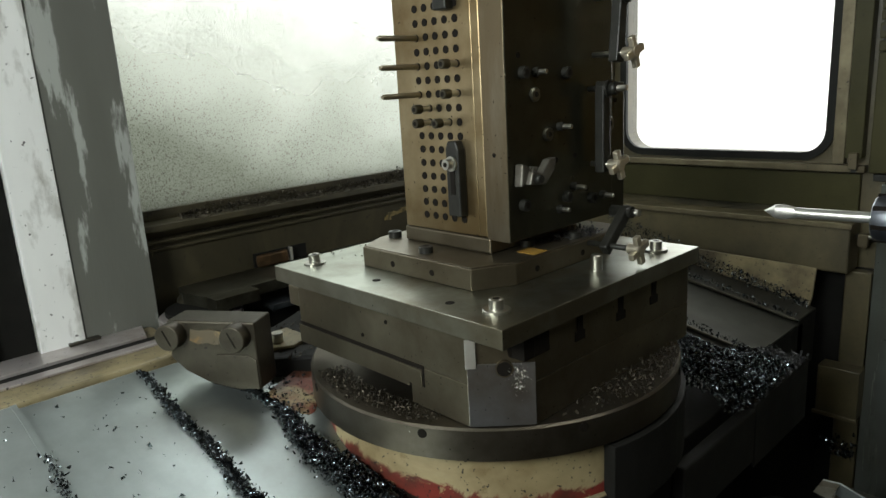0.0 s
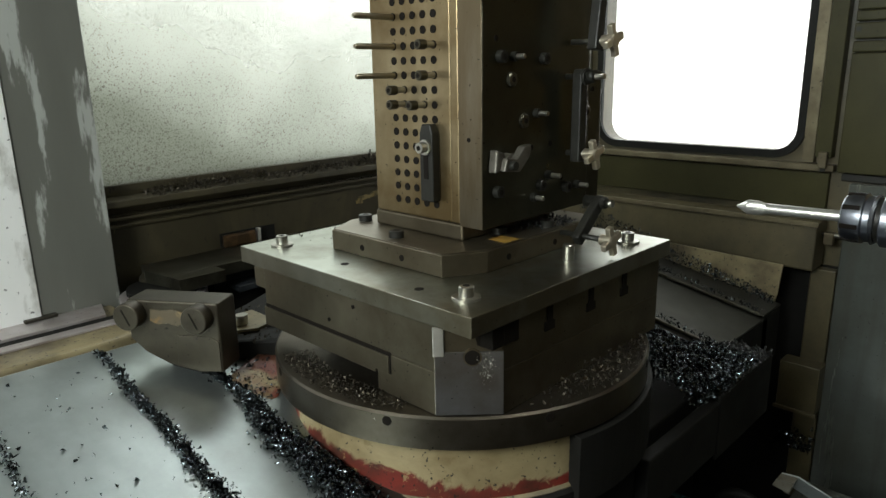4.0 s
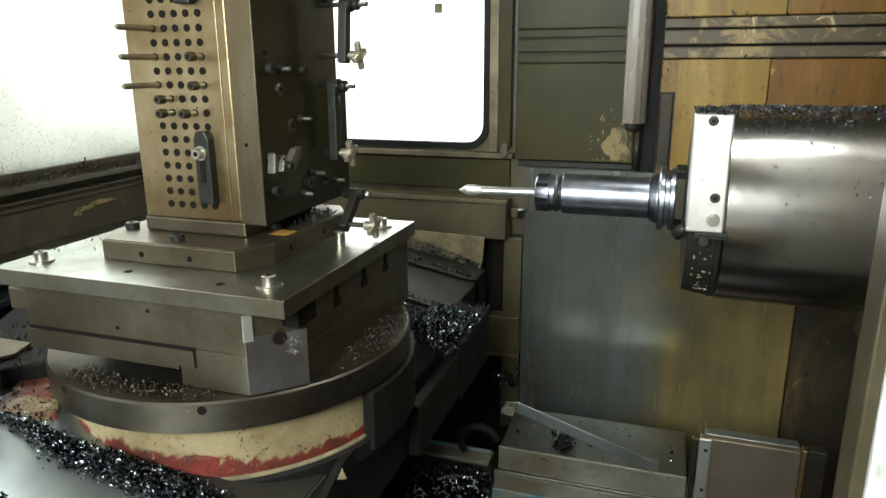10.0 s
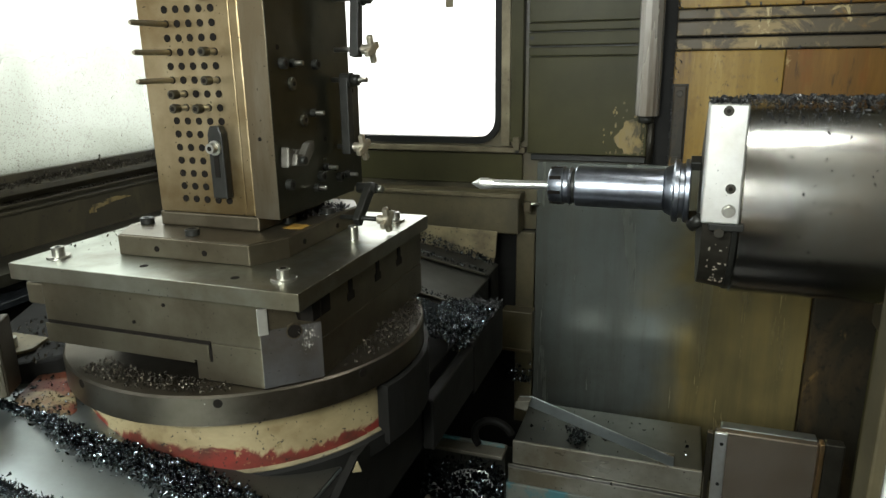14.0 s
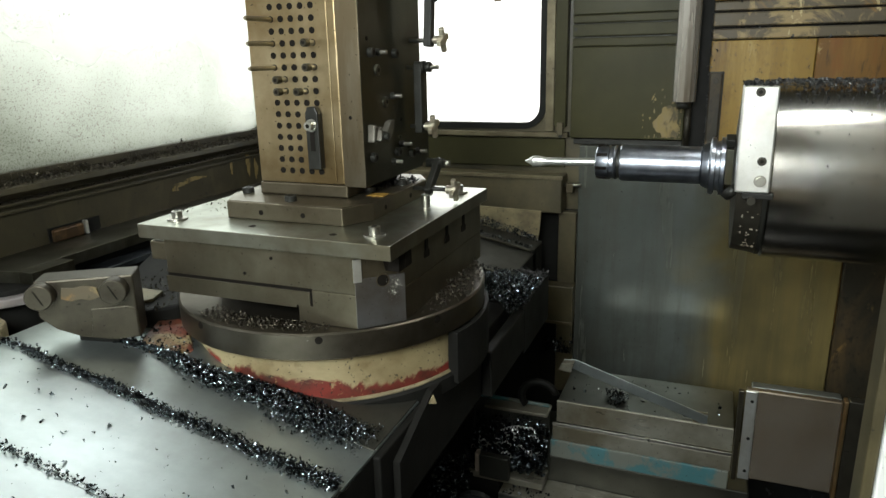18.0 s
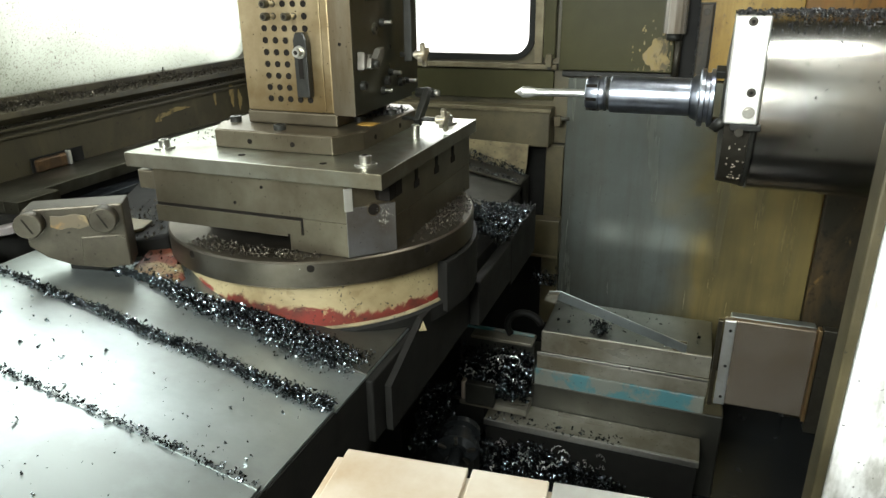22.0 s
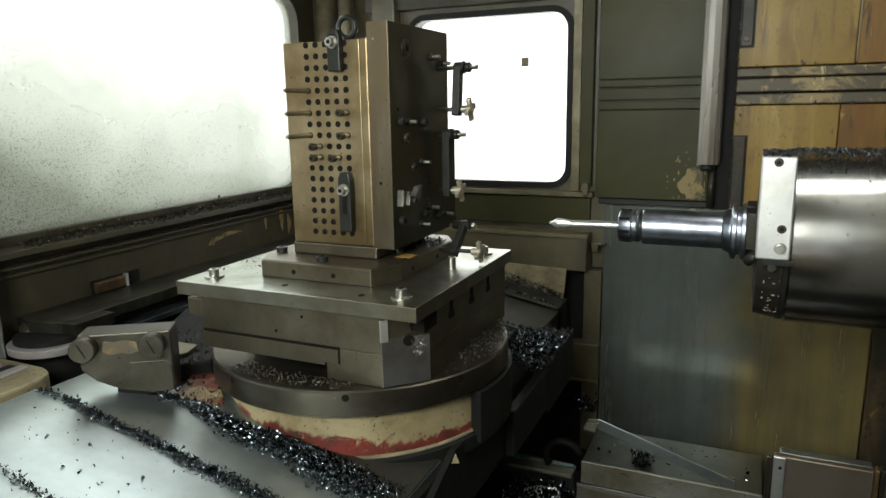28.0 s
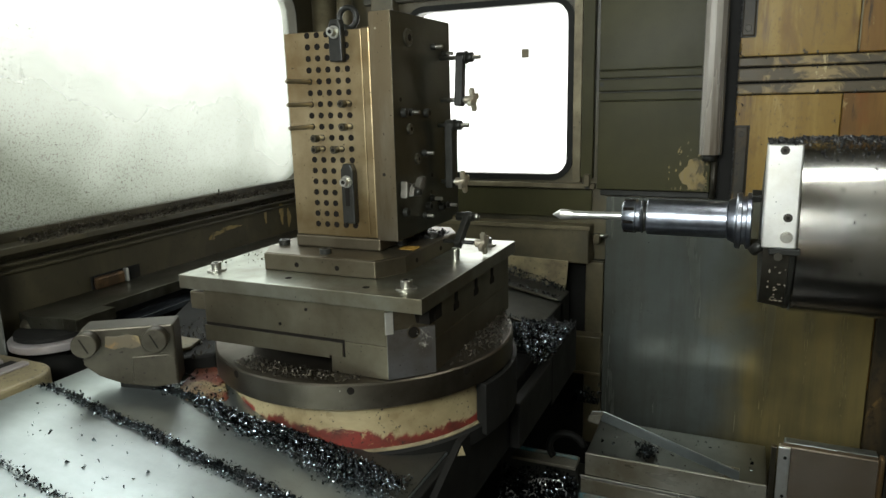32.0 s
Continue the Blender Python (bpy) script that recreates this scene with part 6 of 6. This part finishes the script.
for _ in range(700):  # along the second lip
    x = rng.uniform(-0.25, 0.246)
    places.append((x, -0.624 + rng.normal(0, 1) * 0.004, on_cover(x, -0.62, 0.008) + rng.uniform(0, 0.004)))
for _ in range(260):  # scattered
    x, y = rng.uniform(-0.38, 0.22), rng.uniform(-0.85, -0.46)
    places.append((x, y, on_cover(x, y, 0.002)))
swarf("swarf_on_front_cover", places, 0.0036, CHIP, "blue-black steel chips banked along the way cover")
places = []
for _ in range(900):
    a, r = radians(rng.uniform(-116, -62)), rng.uniform(0.245, 0.292)
    x, y = r * math.cos(a), r * math.sin(a)
    if y < -0.242 or x < 0.08:
        places.append((x, y, 0.8505 + abs(rng.normal(0, 0.002))))
for _ in range(1500):
    a, r = radians(rng.triangular(-38, 50, 58)), rng.uniform(0.242, 0.298)
    x, y = r * math.cos(a), r * math.sin(a)
    if x > 0.242:
        places.append((x, y, 0.8505 + abs(rng.normal(0, 0.006))))
swarf("swarf_on_table", places, 0.0028, CHIP_BROWN, "oily dark chips lying on the rotary table")
places = []
for _ in range(9000):  # pile behind the table
    x, y = rng.uniform(0.02, 0.200), rng.uniform(0.22, 0.60)
    h = 0.16 * max(0, 1 - (y - 0.22) / 0.36) * (0.6 + 0.4 * math.sin(9 * x))
    places.append((x, y, cover_height(x) - 0.046 + rng.uniform(0.1, 1) * h))
for _ in range(6500):  # bank beside the table, resting on the saddle
    u, v = rng.uniform(0, 1), rng.triangular(0, 0.35, 1)
    x, y = 0.180 + 0.118 * u, 0.255 + 0.31 * v
    if math.hypot(x, y) > 0.308:
        h = 0.100 * (1 - v) ** 0.8 * (1 - u ** 2) * (0.75 + 0.25 * math.sin(31 * y + 17 * x)) + 0.012
        places.append((x, y, 0.693 + h * rng.uniform(0.55, 1)))
for y0 in (0.632, 0.872):
    for _ in range(420):
        x = rng.uniform(-0.25, 0.185)
        places.append((x, y0 + abs(rng.normal(0, 0.012)) - 0.012, cover_height(x) - 0.036 + 0.012 * (y0 > 0.8) + rng.uniform(0, 0.008)))
for _ in range(1500):  # bank along the end sheet
    x = rng.uniform(-0.4, 0.18)
    places.append((x, 0.972 - abs(rng.normal(0, 0.014)), cover_height(x) - 0.024 + rng.uniform(0, 1) * max(0.008, 0.030 - 0.09 * x)))
swarf("swarf_behind_table", places, 0.0043, CHIP, "heap of glinting blue-black chips behind the table")
places = []
for _ in range(2600):  # sliding down beside the tray
    x, y = rng.uniform(0.0, 0.125), rng.uniform(0.37, 0.50)
    places.append((x, y, FLOOR + 0.06 + 0.9 * max(0.0, y - 0.37) + 0.5 * x + rng.uniform(0, 0.05)))
for _ in range(4600):  # heaped in the chip tray
    x = rng.uniform(0.115, 0.328)
    y = rng.uniform(0.475, 0.54)
    places.append((x, y, 0.127 + rng.uniform(0.2, 1) * (0.07 + 1.7 * (y - 0.475)) * (0.85 + 0.6 * (x - 0.115))))
for _ in range(5200):  # in front of the lower step
    x, y = rng.uniform(0.22, 0.62), rng.uniform(0.30, 0.434)
    places.append((x, y, -0.09 + max(0, 0.16 - 0.35 * abs(x - 0.36)) * (y - 0.24) / 0.2 * rng.uniform(0.7, 1)))
for _ in range(500):
    x = rng.uniform(0.12, 0.24)
    places.append((x, rng.uniform(0.36, 0.46), FLOOR + 0.10 + abs(rng.normal(0, 0.02))))
for _ in range(240):
    places.append((rng.uniform(0.20, 0.29), YB - 0.07 - rng.uniform(0, 0.03), 0.27 + abs(rng.normal(0, 0.03))))
for _ in range(160):
    x = rng.normal(0.50, 0.016)
    places.append((x, rng.normal(0.625, 0.02), 0.343 + rng.uniform(0, 0.010)))
for _ in range(40):
    places.append((rng.uniform(0.36, 0.78), rng.uniform(0.565, 0.76), 0.342))
for _ in range(120):
    places.append((rng.uniform(0.22, 0.60), rng.uniform(0.437, 0.48), 0.095))
swarf("swarf_in_trough", places, 0.0068, CHIP, "loose chips in the dark chip trough")
places = []
for _ in range(2600):  # on top of the spindle head
    x, a = rng.uniform(0.740, 1.12), rng.normal(0, 0.25)
    r = 0.1735 if x > 0.79 else 0.169
    places.append((x, SY + r * math.sin(a), SZ - 0.005 + r * math.cos(a) + rng.uniform(0, 0.003)))
for _ in range(40):
    x, a = rng.uniform(0.80, 1.10), rng.uniform(-1.5, -0.4)
    places.append((x, SY + 0.1735 * math.sin(a), SZ - 0.005 + 0.1735 * math.cos(a)))
for _ in range(260):  # caked on the coolant block
    places.append((rng.uniform(0.737, 0.790), SY - rng.uniform(0.108, 0.180), 1.215 + abs(rng.normal(0, 0.003))))
swarf("swarf_on_spindle", places, 0.0042, CHIP_CRUST, "black chips lying on top of the spindle head")
places = []
for _ in range(4200):
    y = rng.uniform(-0.18, 1.05)
    d = min(0.032, abs(rng.normal(0, 0.015)))
    places.append((XL + d + 0.003, y, 1.0155 - 0.17 * d + rng.uniform(0, 0.006) + max(0, 0.016 - d) * rng.uniform(0, 1) * (1 + math.sin(23 * y) * math.sin(9 * y))))
for _ in range(1000):
    places.append((XL + rng.uniform(0.002, 0.013), rng.uniform(-0.18, 1.05), 0.973 + rng.uniform(0, 0.003)))
for _ in range(90):
    x, y = rng.uniform(-0.24, -0.12), rng.uniform(-0.16, 0.12)
    places.append((x, y, 1.0015))
for _ in range(500):
    places.append((rng.uniform(-0.40, -0.23), rng.uniform(-0.25, -0.05), 0.840))
swarf("swarf_on_ledges", places, 0.0036, CHIP_BROWN, "fine chips along the window sill and plate")
places = []
for _ in range(380):  # round the red casting
    x, y = rng.uniform(-0.33, -0.10), rng.normal(-0.305, 0.012)
    places.append((x, y - 0.1 * (x + 0.2), on_cover(x, y) + 0.002 + rng.uniform(0, 0.004)))
for _ in range(160):
    x, y = rng.uniform(-0.24, -0.14), rng.uniform(-0.30, -0.23)
    places.append((x, y, 0.801 - 0.30 * (x + 0.20) + 0.10 * (y + 0.26)))
swarf("swarf_beside_table", places, 0.0036, CHIP, "fine dark chips beside the table edge")
places = []
for _ in range(420):  # crust along the border of the yellow cover
    z = rng.uniform(0.99, 1.95)
    places.append((0.660 + abs(rng.normal(0, 0.006)), YB - 0.033, z))
for _ in range(160):
    places.append((rng.uniform(0.70, 1.25), YB - 0.0375, rng.choice([1.3, 1.334, 1.376, 1.407]) + rng.normal(0, 0.002)))
swarf("swarf_on_rear_cover", places, 0.005, CHIP_CRUST, "caked chips along the ribs of the yellow cover")
places = []
for _ in range(150):  # bright specks beside the corner hole
    u, z = rng.normal(0.022, 0.006), rng.normal(0.915, 0.010)
    v = mc @ Vector((min(u, 0.040), -0.0034, z))
    places.append(tuple(v))
swarf("swarf_on_corner", places, 0.0016, BOLT, "tiny bright specks stuck on the pallet corner")
places = []
for _ in range(2600):  # flecks stuck on the side pane, thickest along the sill
    y, z = rng.uniform(-0.45, 0.95), 1.036 + min(0.62, rng.exponential(0.17))
    if rng.uniform() < 1.0 - 0.75 * max(0.0, y):
        places.append((XL - 0.0335, y, z))
swarf("swarf_on_side_window", places, 0.0016, CHIP_BROWN, "tiny dark flecks dried onto the side window")
places = []
for _ in range(3000):  # black chips added over the saddle block to darken its top
    x, y = rng.uniform(0.20, 0.300), rng.uniform(0.37, 0.615)
    places.append((x, y, 0.691 + abs(rng.normal(0, 0.004))))
swarf("swarf_on_saddle", places, 0.0048, CHIP_CRUST, "black chips added to darken the saddle block")


def curls(name, starts, mat, label):
    """Long springy turnings: flat ribbons wound into a loose coil."""
    verts, faces = [], []
    for p, way, length in starts:
        d = Vector(way).normalized()
        side = d.cross(Vector((0.2, 0.1, 1.0))).normalized()
        up = side.cross(d)
        r, turns, k0 = rng.uniform(0.0022, 0.0042), length / 0.010, len(verts)
        for i in range(57):
            u = i / 56
            a = 2 * math.pi * turns * u
            c = Vector(p) + d * (length * u) + up * (0.010 * math.sin(3.1 * u)) + r * (math.cos(a) * side + math.sin(a) * up)
            for w in (-0.0009, 0.0009):
                verts.append(tuple(c + d * w))
        faces += [(k0 + 2 * i, k0 + 2 * i + 1, k0 + 2 * i + 3, k0 + 2 * i + 2) for i in range(56)]
    return lump(name, verts, faces, mat, label, "swarf")


starts = [((0.205, 0.484, 0.262), (1, 0.05, 0.20), 0.085), ((0.275, 0.480, 0.285), (1, -0.1, -0.35), 0.030)]
for _ in range(22):
    starts.append(((rng.uniform(0.13, 0.31), rng.uniform(0.476, 0.50), rng.uniform(0.17, 0.27)), rng.normal(0, 1, 3) * (1, 0.3, 0.6), rng.uniform(0.012, 0.034)))
for _ in range(26):
    starts.append(((rng.uniform(0.24, 0.58), rng.uniform(0.33, 0.43), rng.uniform(0.02, 0.06)), rng.normal(0, 1, 3) * (1, 1, 0.3), rng.uniform(0.012, 0.040)))
curls("curled_turnings", starts, BRIGHT, "bright springy turnings among the dark chips")
places = []
for _ in range(420):  # oily chips left on the riser behind the tombstone
    x, y = rng.normal(0.115, 0.018), rng.normal(0.095, 0.035)
    if abs(x) < 0.145 and -0.02 < y < 0.125 and x > 0.09:
        places.append((x, y, 1.034 + abs(rng.normal(0, 0.003))))
for _ in range(260):  # washed against the rear of the fixture plate
    places.append((rng.uniform(-0.24, -0.16), rng.uniform(0.0, 0.20), 1.0012 + abs(rng.normal(0, 0.001))))
swarf("swarf_on_riser", places, 0.0034, CHIP_CRUST, "black oily chips on the riser and plate")
